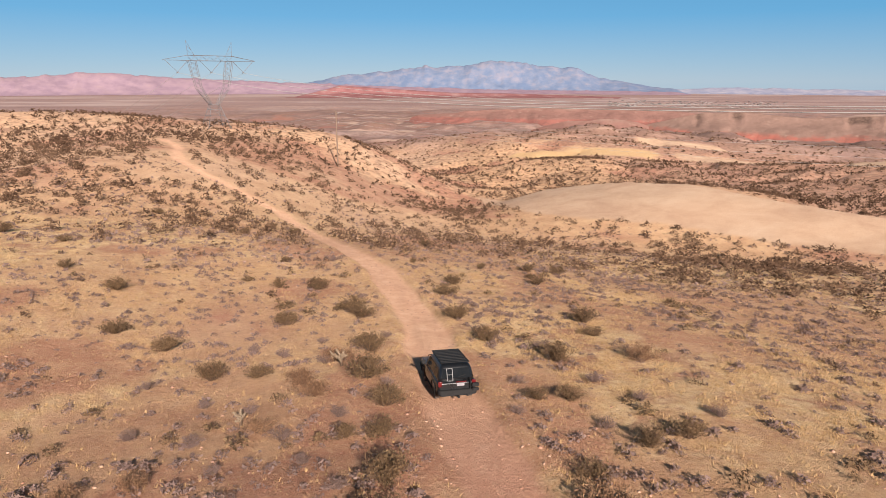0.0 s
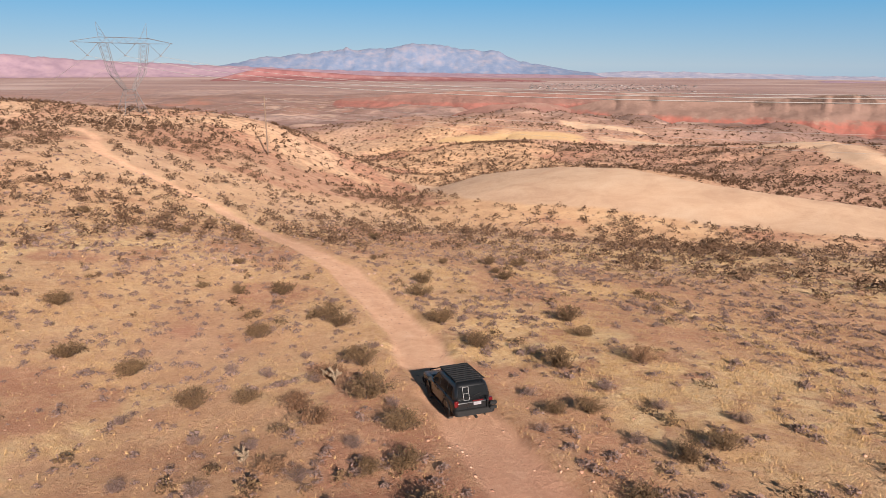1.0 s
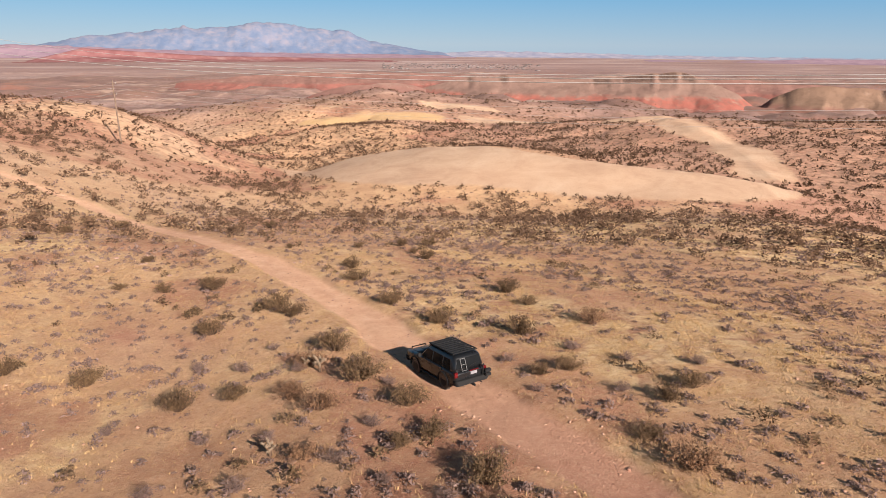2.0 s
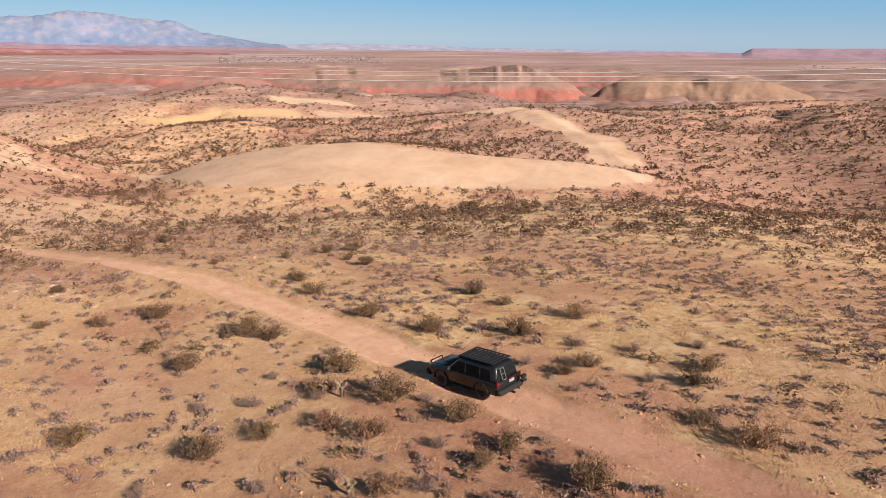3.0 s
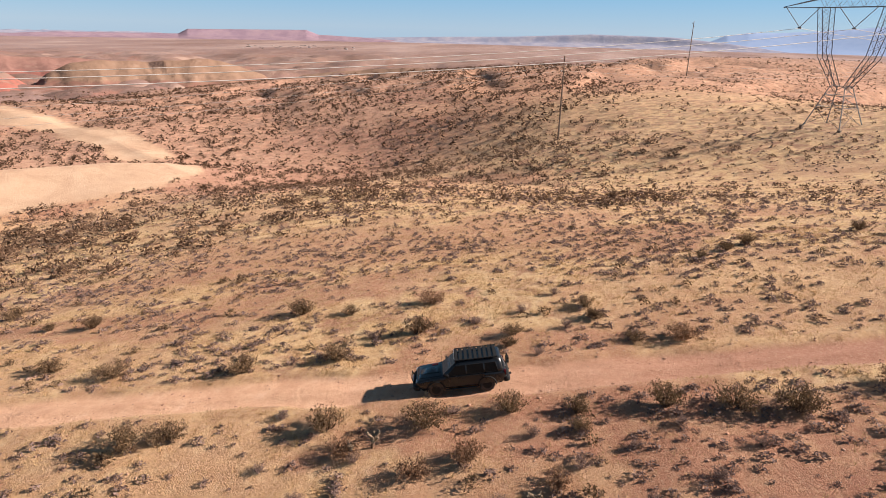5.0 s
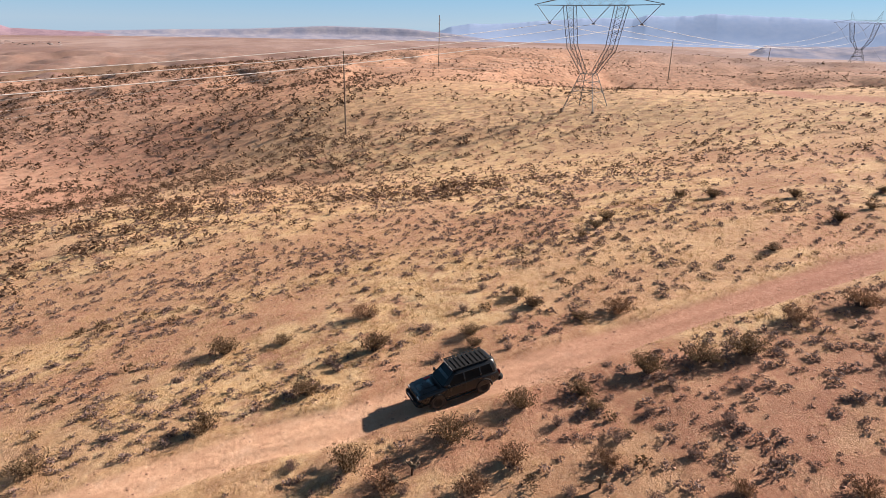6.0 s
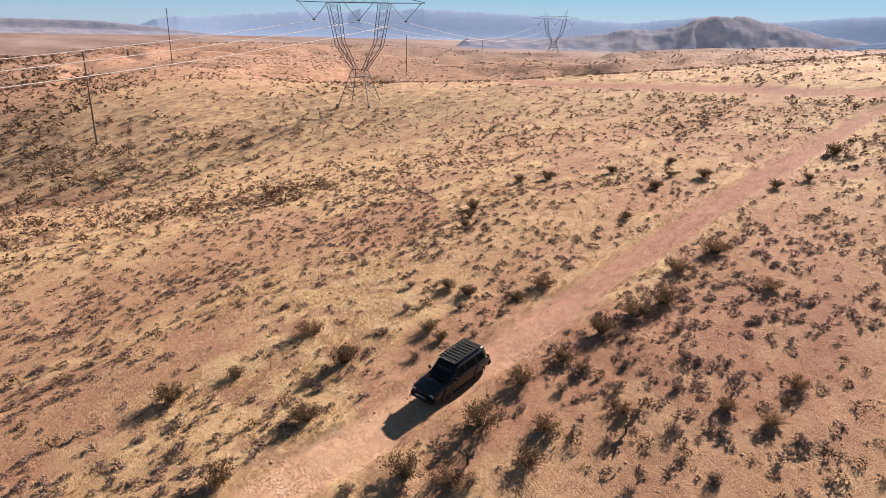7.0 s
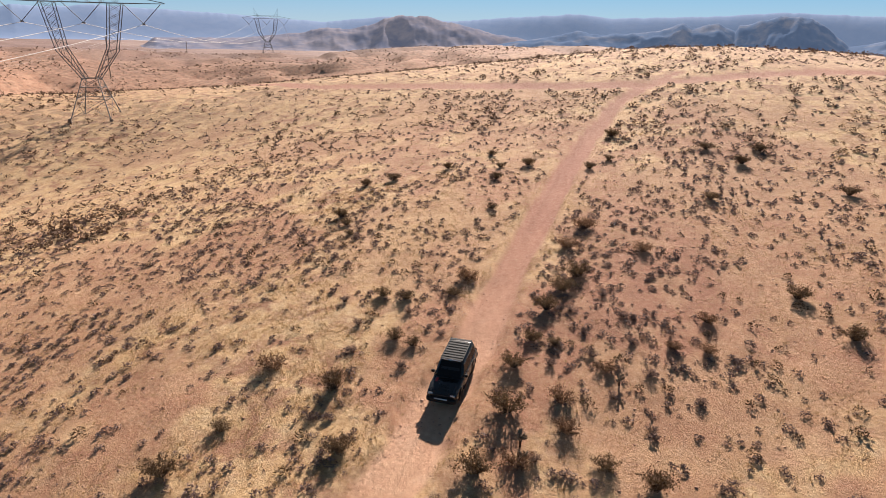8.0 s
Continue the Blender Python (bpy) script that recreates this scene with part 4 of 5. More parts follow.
ROUND_SHRUBS = [(0.4, 40.3, 0.9), (-0.1, 36.7, 0.8), (3, 35.4, 0.85), (-8.6, 34.6, 0.95), (-8.8, 43.4, 0.9), (-11.2, 44.9, 1), (-6, 30.9, 0.9), (-5.4, 40, 0.8), (-6.9, 36.5, 0.9), (-7.4, 32.6, 0.8), (-10.6, 37.4, 0.8), (-11.8, 34.6, 0.9), (-10.2, 32.2, 0.8), (-9, 30, 0.9), (-7.2, 28.2, 0.8), (-12.9, 38.6, 0.8), (-14.6, 35.5, 0.9), (-6.2, 47.6, 0.8), (-9.6, 47, 0.8), (3.6, 40.4, 0.8), (5, 38, 0.9), (1.9, 46, 0.8), (7.4, 36.2, 0.9), (-13.2, 46.4, 0.8), (-16.4, 41, 0.9)]
for n_, spots_ in enumerate((CREOSOTE_WEST, CREOSOTE_EAST)):
    bushes("creosote_bush", "twiggy olive-brown creosote bush on the sandy slope", "creosote bushes", [(*placed(bx, by), wide) for bx, by, wide in spots_], LEAF, 100 + 10 * n_)
bushes("creosote_bush", "olive-brown creosote bush beside the dirt track", "creosote bushes", CREOSOTE_TRACK, LEAF, 130)
bushes("dry_bush", "rust-brown dry bush in golden grass near the track", "dry bushes", RUSTY_BUSHES, RUSTY, 150, 1700, 0.6)
bushes("round_shrub", "low rounded purple-grey shrub on red soil", "round shrubs", ROUND_SHRUBS, SHRUB, 170, 1300, 0.8)


# ---- power lines ----
def ground_pose(x, y, turn):
    return pose(x, y, ground_height(x, y), 0, 0, turn)


def lattice_tower(x, y, turn):
    """A flat-topped steel lattice tower with two masts and one long crossarm."""
    ob = thing("power_pylon", "grey steel lattice power pylon with a wide crossarm", "pylon", ground_pose(x, y, turn), "power line pylons")
    t = 0.08
    waist, beam, crown = 7.8, 22.2, 23.9
    feet = [(-3.9, -3.9), (3.9, -3.9), (3.9, 3.9), (-3.9, 3.9)]
    for fx, fy in feet:
        b = bmesh.new()
        bar(b, (fx, fy, -0.6), (fx * 0.38, fy * 0.3, waist), t * 1.4, t * 1.1, 4)
        part("leg", b, STEEL, ob)
        part("footing", box(bmesh.new(), (fx - 0.3, fy - 0.3, -0.8), (fx + 0.3, fy + 0.3, 0.10), 0.04), POLE, ob, "concrete footing")
    b = bmesh.new()
    for k in range(4):
        (ax, ay), (bx, by) = feet[k], feet[(k + 1) % 4]
        for lo, hi in ((0.0, 0.5), (0.5, 0.78), (0.78, 1.0)):
            s0, s1 = 1 - 0.64 * lo, 1 - 0.64 * hi
            bar(b, (ax * s0, ay * s0, waist * lo), (bx * s1, by * s1, waist * hi), t * 0.55, sides=3)
            bar(b, (bx * s0, by * s0, waist * lo), (ax * s1, ay * s1, waist * hi), t * 0.55, sides=3)
            bar(b, (ax * s1, ay * s1, waist * hi), (bx * s1, by * s1, waist * hi), t * 0.8, sides=3)
    part("lower_bracing", b, STEEL, ob)
    for side in (-1, 1):
        b = bmesh.new()
        knee = waist + 6.0
        inner, outer = [(0.9, waist), (3.9, knee), (5.0, beam)], [(1.4, waist - 0.4), (5.6, knee - 0.8), (7.6, beam)]
        for oy in (-0.85, 0.85):
            for chord in (inner, outer):
                for (xa, za), (xb, zb) in zip(chord[:-1], chord[1:]):
                    bar(b, (side * xa, oy, za), (side * xb, oy * 0.85, zb), t, sides=4)
            for k in range(9):
                s0, s1 = k / 9, (k + 1) / 9
                xa, xb = np.interp((s0, s1), (0, 0.4, 1), [p[0] for p in inner]), np.interp((s0, s1), (0, 0.4, 1), [p[0] for p in outer])
                za, zb = np.interp((s0, s1), (0, 0.4, 1), [p[1] for p in inner]), np.interp((s0, s1), (0, 0.4, 1), [p[1] for p in outer])
                bar(b, (side * xa[0], oy, za[0]), (side * xb[1], oy, zb[1]), t * 0.5, sides=3)
                bar(b, (side * xb[0], oy, zb[0]), (side * xa[1], oy, za[1]), t * 0.5, sides=3)
        part("mast", b, STEEL, ob)
        b = bmesh.new()
        for ax in (5.2, 7.4):
            bar(b, (side * ax, 0, crown - 0.2), (side * 7.7, 0, 28.6), t * 0.7, 0.04, 4)
        for k in range(3):
            s = k / 3
            bar(b, (side * (5.2 + 2.5 * s), 0, crown + 4.7 * s), (side * (7.4 + 0.3 * (s + 0.33)), 0, crown + 4.7 * (s + 0.33)), t * 0.45, sides=3)
        part("earth_wire_peak", b, STEEL, ob)
        b = bmesh.new()
        for oy in (-0.6, 0.6):
            bar(b, (side * 7.6, oy, beam), (side * 15.6, 0, beam + 0.1), t * 0.9, 0.06, 4)
            bar(b, (side * 7.4, oy, crown), (side * 15.6, 0, beam + 0.2), t * 0.9, 0.06, 4)
        part("crossarm_end", b, STEEL, ob)
    b = bmesh.new()
    for oy in (-0.6, 0.6):
        bar(b, (-7.6, oy, beam), (7.6, oy, beam), t, sides=4)
        bar(b, (-7.4, oy, crown), (7.4, oy, crown), t, sides=4)
        for k in range(12):
            xa = -7.6 + 15.2 * k / 12
            bar(b, (xa, oy, beam if k % 2 else crown), (xa + 15.2 / 12, oy, crown if k % 2 else beam), t * 0.5, sides=3)
    part("crossarm_beam", b, STEEL, ob)
    for cx in (-11.2, 0, 11.2):
        b = bmesh.new()
        for side in (-1, 1):
            bar(b, (cx + side * 3.6, 0, beam), (cx, 0, 18.5), 0.075, sides=5)
        bar(b, (cx - 0.35, 0, 18.4), (cx + 0.35, 0, 18.4), 0.14, sides=5)
        part("insulator_string", b, STEEL, ob, "V-shaped insulator string")
    return ob


PYLONS = [placed(*p) for p in ((-302, 468), (-82, 229), (109, -3), (304, -250), (500, -497))]
line_turn = math.degrees(math.atan2(-247, 196)) + 90
for px, py in PYLONS:
    lattice_tower(px, py, line_turn)


def timber_pole(x, y, turn, high):
    ob = thing("utility_pole", "weathered brown wooden utility pole with short crossarms", "utility pole", ground_pose(x, y, turn), "wooden pole line")
    part("post", bar(bmesh.new(), (0, 0, -0.5), (0, 0, high), 0.23, 0.15, 10), POLE, ob)
    for z, side in ((high - 1.0, 1), (high - 2.4, -1), (high - 3.8, 1)):
        part("arm", bar(bmesh.new(), (0, 0, z), (0.75 * side, 0, z + 0.12), 0.06, 0.05, 6), POLE, ob)
        part("insulator", bar(bmesh.new(), (0.75 * side, 0, z + 0.05), (0.75 * side, 0, z + 0.5), 0.07, 0.045, 8), WIRE, ob)
    return ob


POLES = [(*placed(px, py), high) for px, py, high in ((-205, 360, 18), (-35, 201, 17), (133, 44.6, 20), (277, -118, 19), (420, -280, 19))]
for px, py, high in POLES:
    timber_pole(px, py, line_turn + 4, high)


def hung_wire(name, label, a, b, sag, thick, material):
    """A cable that hangs between two points."""
    b_, n, last = bmesh.new(), 28, None
    along = (Vector(b) - Vector(a)).normalized()
    side, up = along.cross(Vector((0, 0, 1))).normalized() * thick, Vector((0, 0, thick))
    for k in range(n + 1):
        s = k / n
        p = Vector(a).lerp(Vector(b), s) - Vector((0, 0, sag * 4 * s * (1 - s)))
        ring = [b_.verts.new(p + side), b_.verts.new(p + up), b_.verts.new(p - side), b_.verts.new(p - up)]
        if last:
            for q in range(4):
                b_.faces.new((last[q], last[(q + 1) % 4], ring[(q + 1) % 4], ring[q]))
        last = ring
    me = bpy.data.meshes.new(name)
    b_.to_mesh(me)
    b_.free()
    me.materials.append(material)
    return tagged(new(name, me), label, "cable", "overhead cables")


across = Vector((247, 196, 0)).normalized()
for (ax, ay), (bx, by) in zip(PYLONS[:-1], PYLONS[1:]):
    za, zb = ground_height(ax, ay), ground_height(bx, by)
    for off in (-11.2, 0, 11.2):
        o = across * off
        hung_wire("power_cable", "pale aluminium high-voltage cable", (ax + o.x, ay + o.y, za + 18.3), (bx + o.x, by + o.y, zb + 18.3), 7.0, 0.045, WIRE)
for (ax, ay, ha), (bx, by, hb) in zip(POLES[:-1], POLES[1:]):
    za, zb = ground_height(ax, ay), ground_height(bx, by)
    for z, side in ((-0.6, 1), (-2.0, -1), (-3.4, 1)):
        o = across * 0.75 * side
        hung_wire("pole_cable", "thin aluminium cable between wooden poles", (ax + o.x, ay + o.y, za + ha + z), (bx + o.x, by + o.y, zb + hb + z), 4.0, 0.017, WIRE)


# ---- the car ----
def car_paint():
    n = Nodes("black_paint")
    dust = n.ramp(n.noise(1.6, 6, 0.7), (0.5, 0.0), (0.8, 0.2))
    z = n.node("ShaderNodeSeparateXYZ", 2, Vector=n.coords())
    low = n.maths("SUBTRACT", 0.75, z)
    c = n.mix(n.maths("MULTIPLY", dust, low), (0.006, 0.0065, 0.0075), (0.24, 0.15, 0.10))
    return n.done(c, n.ramp(n.noise(2.0, 4), (0.3, 0.22), (0.7, 0.38)), Coat_Weight=0.06, Coat_Roughness=0.15)


PAINT = car_paint()
GLASS = plain_material("tinted_glass", (0.006, 0.007, 0.008), (0.010, 0.011, 0.012), 3.0, 0.12, 0.0, 0.0, Specular_IOR_Level=0.12)
RUBBER = plain_material("dusty_rubber", (0.018, 0.016, 0.015), (0.075, 0.055, 0.042), 5.0, 0.85)
TRIM = plain_material("black_plastic", (0.006, 0.006, 0.006), (0.013, 0.012, 0.012), 5.0, 0.75, Specular_IOR_Level=0.25)
CHROME = plain_material("dull_alloy", (0.10, 0.10, 0.10), (0.17, 0.17, 0.17), 4.0, 0.5, 0.3, 0.05)
RED_LENS = plain_material("red_lens", (0.055, 0.003, 0.004), (0.10, 0.006, 0.008), 6.0, 0.2)
CLEAR_LENS = plain_material("clear_lens", (0.45, 0.46, 0.47), (0.62, 0.63, 0.64), 8.0, 0.12)
PLATE = plain_material("white_plate", (0.16, 0.15, 0.16), (0.24, 0.23, 0.24), 6.0, 0.4)
RED_STRIP = plain_material("red_sticker", (0.36, 0.012, 0.016), (0.46, 0.02, 0.022), 4.0, 0.5)


def ring_rounded(hx, lo, hi, round_, n=5):
    """A rounded rectangle, half width hx, from lo to hi, as points of a plane."""
    pts = []
    r = min(round_, hx * 0.9, (hi - lo) * 0.49)
    for cx, cy, a0 in ((hx - r, hi - r, 0), (-hx + r, hi - r, 90), (-hx + r, lo + r, 180), (hx - r, lo + r, 270)):
        for k in range(n):
            a = radians(a0 + 90 * k / (n - 1))
            pts.append((cx + r * math.cos(a), cy + r * math.sin(a)))
    return pts


def loft(bm, rings):
    loops = [[bm.verts.new(p) for p in ring] for ring in rings]
    m = len(loops[0])
    for a, b in zip(loops[:-1], loops[1:]):
        for k in range(m):
            bm.faces.new((a[k], a[(k + 1) % m], b[(k + 1) % m], b[k]))
    bm.faces.new(loops[0][::-1])
    bm.faces.new(loops[-1])
    bmesh.ops.recalc_face_normals(bm, faces=bm.faces[:])
    for f in bm.faces:
        f.smooth = len(f.verts) == 4
    return bm


def slab(bm, corners, thick):
    """A thin panel on four corners, thickened outwards."""
    c = [Vector(p) for p in corners]
    nrm = (c[1] - c[0]).cross(c[3] - c[0]).normalized() * thick
    a, b = [bm.verts.new(p - nrm * 0.6) for p in c], [bm.verts.new(p + nrm) for p in c]
    bm.faces.new(b)
    bm.faces.new(a[::-1])
    for k in range(4):
        bm.faces.new((a[k], a[(k + 1) % 4], b[(k + 1) % 4], b[k]))
    bmesh.ops.recalc_face_normals(bm, faces=bm.faces[:])
    return bm


def lathe(bm, profile, axis_at, sides=28):
    """A body turned round an axle that runs along x."""
    loops = []
    for x, r in profile:
        loops.append([bm.verts.new(Vector(axis_at) + Vector((x, r * math.cos(2 * math.pi * k / sides), r * math.sin(2 * math.pi * k / sides)))) for k in range(sides)])
    for a, b in zip(loops[:-1], loops[1:]):
        for k in range(sides):
            bm.faces.new((a[k], a[(k + 1) % sides], b[(k + 1) % sides], b[k]))
    bm.faces.new(loops[0][::-1])
    bm.faces.new(loops[-1])
    bmesh.ops.recalc_face_normals(bm, faces=bm.faces[:])
    return bm


CABIN = [(1.06, -2.28, 1.02, 0.875), (1.25, -2.27, 0.80, 0.845), (1.48, -2.24, 0.52, 0.79), (1.70, -2.19, 0.22, 0.725), (1.78, -2.08, 0.06, 0.66), (1.80, -1.85, -0.15, 0.55)]


def cabin_at(z):
    zs = [c[0] for c in CABIN]
    return [float(np.interp(z, zs, [c[k] for c in CABIN])) for k in (1, 2, 3)]


def build_suv(m):
    car = thing("off_road_car", "dusty black off-road car with roof rack on the dirt track", "car", m)
    # shell: sill to waist, nose to tail
    st = [(-2.40, 0.80, 0.60, 0.98), (-2.34, 0.88, 0.50, 1.05), (-2.2, 0.915, 0.46, 1.09), (-1.4, 0.93, 0.44, 1.10), (0.2, 0.93, 0.44, 1.10), (0.98, 0.925, 0.44, 1.10), (1.10, 0.92, 0.44, 1.085), (1.7, 0.915, 0.46, 1.05), (2.15, 0.90, 0.50, 1.00), (2.33, 0.86, 0.54, 0.95), (2.40, 0.78, 0.60, 0.86)]
    body = part("body", loft(bmesh.new(), [[(x, y, z) for x, z in ring_rounded(hw, lo, hi, 0.13)] for y, hw, lo, hi in st]), PAINT, car, "glossy black body with a film of dust")
    part("cabin", loft(bmesh.new(), [[(x, y, z) for x, y in ring_rounded(hw, y0, y1, 0.22)] for z, y0, y1, hw in CABIN]), PAINT, car)
    part("underbody", box(bmesh.new(), (-0.72, -2.2, 0.30), (0.72, 2.15, 0.52), 0.05), TRIM, car)
    # hood with its bulge, bonnet edge and sticker
    hood = part("hood", loft(bmesh.new(), [[(x, y, z) for x, z in ring_rounded(hw, z0, z1, 0.03)] for y, hw, z0, z1 in ((1.05, 0.72, 1.04, 1.115), (1.5, 0.72, 1.02, 1.095), (2.05, 0.66, 0.98, 1.045), (2.28, 0.6, 0.93, 0.985))]), PAINT, car)
    part("hood_bulge", loft(bmesh.new(), [[(x, y, z) for x, z in ring_rounded(hw, z0, z1, 0.04)] for y, hw, z0, z1 in ((1.12, 0.36, 1.07, 1.15), (1.6, 0.34, 1.05, 1.125), (2.1, 0.28, 0.99, 1.055))]), PAINT, hood)
    part("red_sticker", slab(bmesh.new(), [(0.50, 1.15, 1.122), (0.66, 1.15, 1.122), (0.66, 1.5, 1.103), (0.50, 1.5, 1.103)], 0.006), RED_STRIP, hood, "small red sticker on the hood")

    # glass
    def side_glass(name, y0, y1, z0=1.12, z1=1.60, sl0=0.0, sl1=0.0):
        for s in (-1, 1):
            x0, x1 = cabin_at(z0)[2], cabin_at(z1)[2]
            c = [(s * x0, y0, z0), (s * x0, y1, z0), (s * x1, y1 - sl1, z1), (s * x1, y0 + sl0, z1)]
            win = part(name, slab(bmesh.new(), c if s > 0 else c[::-1], 0.012), GLASS, car, "dark tinted side window")
            b = bmesh.new()
            for p, q in zip(c, c[1:] + c[:1]):
                bar(b, p, q, 0.016, sides=5)
            part("window_frame", b, TRIM, win)
    side_glass("front_side_window", -0.28, 0.72, sl1=0.50)
    side_glass("rear_side_window", -1.22, -0.36)
    side_glass("quarter_window", -1.98, -1.30, sl0=0.10)
    zl, zh = 1.14, 1.70
    a, b = cabin_at(zl), cabin_at(zh)
    part("windscreen", slab(bmesh.new(), [(-a[2] + 0.12, a[1] + 0.004, zl), (a[2] - 0.12, a[1] + 0.004, zl), (b[2] - 0.10, b[1] + 0.01, zh), (-b[2] + 0.10, b[1] + 0.01, zh)], 0.012), GLASS, car, "dark raked windscreen")
    zl, zh = 1.20, 1.66
    a, b = cabin_at(zl), cabin_at(zh)
    rear = part("rear_window", slab(bmesh.new(), [(a[2] - 0.14, a[0] - 0.004, zl), (-a[2] + 0.14, a[0] - 0.004, zl), (-b[2] + 0.12, b[0] - 0.008, zh), (b[2] - 0.12, b[0] - 0.008, zh)], 0.012), GLASS, car, "dark tinted rear window")
    part("wiper", bar(bmesh.new(), (0.05, -2.30, 1.24), (0.42, -2.28, 1.34), 0.012, sides=5), TRIM, rear)
    # wheels and flares
    for s in (-1, 1):
        for y in (-1.36, 1.36):
            at = (s * 0.80, y, 0.40)
            wheel = part("wheel", lathe(bmesh.new(), [(-0.11, 0.24), (-0.125, 0.33), (-0.10, 0.385), (-0.05, 0.40), (0.05, 0.40), (0.10, 0.385), (0.125, 0.33), (0.11, 0.24)], at), RUBBER, car, "knobbly dusty off-road tyre")
            b = bmesh.new()
            for k in range(24):
                q = 2 * math.pi * k / 24
                c = Vector(at) + Vector((0, math.cos(q) * 0.40, math.sin(q) * 0.40))
                bar(b, c + Vector((-0.11 if k % 2 else -0.03, 0, 0)), c + Vector((0.03 if k % 2 else 0.11, 0, 0)), 0.022, sides=4)
            part("tread", b, RUBBER, wheel)
            part("rim", lathe(bmesh.new(), [(s * 0.115, 0.235), (s * 0.125, 0.20), (s * 0.09, 0.17), (s * 0.10, 0.05), (s * 0.125, 0.04)], at, 20), TRIM, wheel, "dark alloy rim")
            b = bmesh.new()
            for k in range(13):
                q0, q1 = radians(-5 + 190 * k / 13), radians(-5 + 190 * (k + 1) / 13)
                bar(b, (s * 0.93, y + 0.47 * math.cos(q0), 0.42 + 0.46 * math.sin(q0)), (s * 0.93, y + 0.47 * math.cos(q1), 0.42 + 0.46 * math.sin(q1)), 0.045, sides=6)
            part("fender_flare", b, TRIM, car)
        # doors
        for y0, y1 in ((-0.32, 0.78), (-1.26, -0.34)):
            b = bmesh.new()
            c = [(s * 0.932, y0, 0.52), (s * 0.932, y1, 0.52), (s * 0.932, y1, 1.06), (s * 0.932, y0, 1.06)]
            door = part("door", slab(b, c if s > 0 else c[::-1], 0.006), PAINT, car)
            part("handle", box(bmesh.new(), (min(s * 0.935, s * 0.965), y0 + 0.08, 0.94), (max(s * 0.935, s * 0.965), y0 + 0.26, 0.97), 0.008), TRIM, door, "black door handle")
        part("side_step", bar(bmesh.new(), (s * 0.90, -0.85, 0.36), (s * 0.90, 0.85, 0.36), 0.045, sides=8), TRIM, car)
        part("mirror", box(bmesh.new(), (min(s * 0.93, s * 1.13), 0.62, 1.10), (max(s * 0.93, s * 1.13), 0.74, 1.29), 0.03), TRIM, car, "black wing mirror")
        # lamps
        part("headlight", box(bmesh.new(), (min(s * 0.50, s * 0.80), 2.26, 0.80), (max(s * 0.50, s * 0.80), 2.385, 0.95), 0.03), CLEAR_LENS, car, "clear headlight")
        part("tail_light", box(bmesh.new(), (min(s * 0.70, s * 0.89), -2.40, 0.84), (max(s * 0.70, s * 0.89), -2.28, 1.10), 0.02), RED_LENS, car, "red tail light")
    part("high_brake_light", box(bmesh.new(), (-0.10, -2.12, 1.69), (0.10, -2.07, 1.71), 0.006), RED_LENS, car)
    # front
    b = bmesh.new()
    for z in (0.74, 0.80, 0.86, 0.92):
        bar(b, (-0.46, 2.37, z), (0.46, 2.37, z), 0.016, sides=5)
    part("grille", b, TRIM, car)
    bumper = part("front_bumper", loft(bmesh.new(), [[(x, y, z) for x, z in ring_rounded(hw, z0, z1, 0.07)] for y, hw, z0, z1 in ((2.2, 0.93, 0.42, 0.70), (2.45, 0.90, 0.44, 0.70), (2.56, 0.72, 0.47, 0.67))]), TRIM, car)
    part("bumper_light_bar", box(bmesh.new(), (-0.40, 2.52, 0.70), (0.40, 2.58, 0.76), 0.015), CLEAR_LENS, bumper, "white LED bar on the bumper")
    b = bmesh.new()
    for s in (-1, 1):
        bar(b, (s * 0.42, 2.50, 0.62), (s * 0.42, 2.60, 0.96), 0.03, sides=8)
    bar(b, (-0.42, 2.60, 0.96), (0.42, 2.60, 0.96), 0.03, sides=8)
    part("bull_bar", b, TRIM, bumper)
    # tail
    bumper = part("rear_bumper", loft(bmesh.new(), [[(x, y, z) for x, z in ring_rounded(hw, z0, z1, 0.06)] for y, hw, z0, z1 in ((-2.58, 0.80, 0.48, 0.70), (-2.48, 0.91, 0.46, 0.72), (-2.25, 0.93, 0.46, 0.72))]), TRIM, car)
    part("tow_hitch", box(bmesh.new(), (-0.05, -2.72, 0.38), (0.05, -2.4, 0.47), 0.01), TRIM, bumper)
    part("tow_hook", bar(bmesh.new(), (0.42, -2.66, 0.46), (0.42, -2.5, 0.46), 0.035, sides=8), TRIM, bumper)
    part("number_plate", slab(bmesh.new(), [(0.34, -2.415, 0.86), (-0.02, -2.415, 0.86), (-0.02, -2.415, 1.0), (0.34, -2.415, 1.0)], 0.008), PLATE, car, "small white number plate")
    part("tail_strip", box(bmesh.new(), (-0.06, -2.42, 1.03), (0.44, -2.36, 1.07), 0.008), RED_LENS, car, "red strip above the plate")
    b = bmesh.new()
    for x in (-0.46, -0.20):
        bar(b, (x, -2.40, 1.12), (x, -2.24, 1.66), 0.014, sides=6)
    for k in range(3):
        bar(b, (-0.46, -2.40 + 0.08 * k, 1.12 + 0.27 * k), (-0.20, -2.40 + 0.08 * k, 1.12 + 0.27 * k), 0.013, sides=6)
    part("rear_ladder", b, CHROME, car, "light alloy ladder on the tailgate")
    b = bmesh.new()
    bar(b, (0.60, -2.5, 0.70), (0.60, -2.60, 1.30), 0.03, sides=6)
    box(b, (0.66, -2.70, 0.86), (0.98, -2.52, 1.02), 0.03)
    box(b, (0.66, -2.70, 0.66), (0.98, -2.52, 0.80), 0.03)
    part("swing_out_carrier", b, TRIM, car)
    # roof rack
    b = bmesh.new()
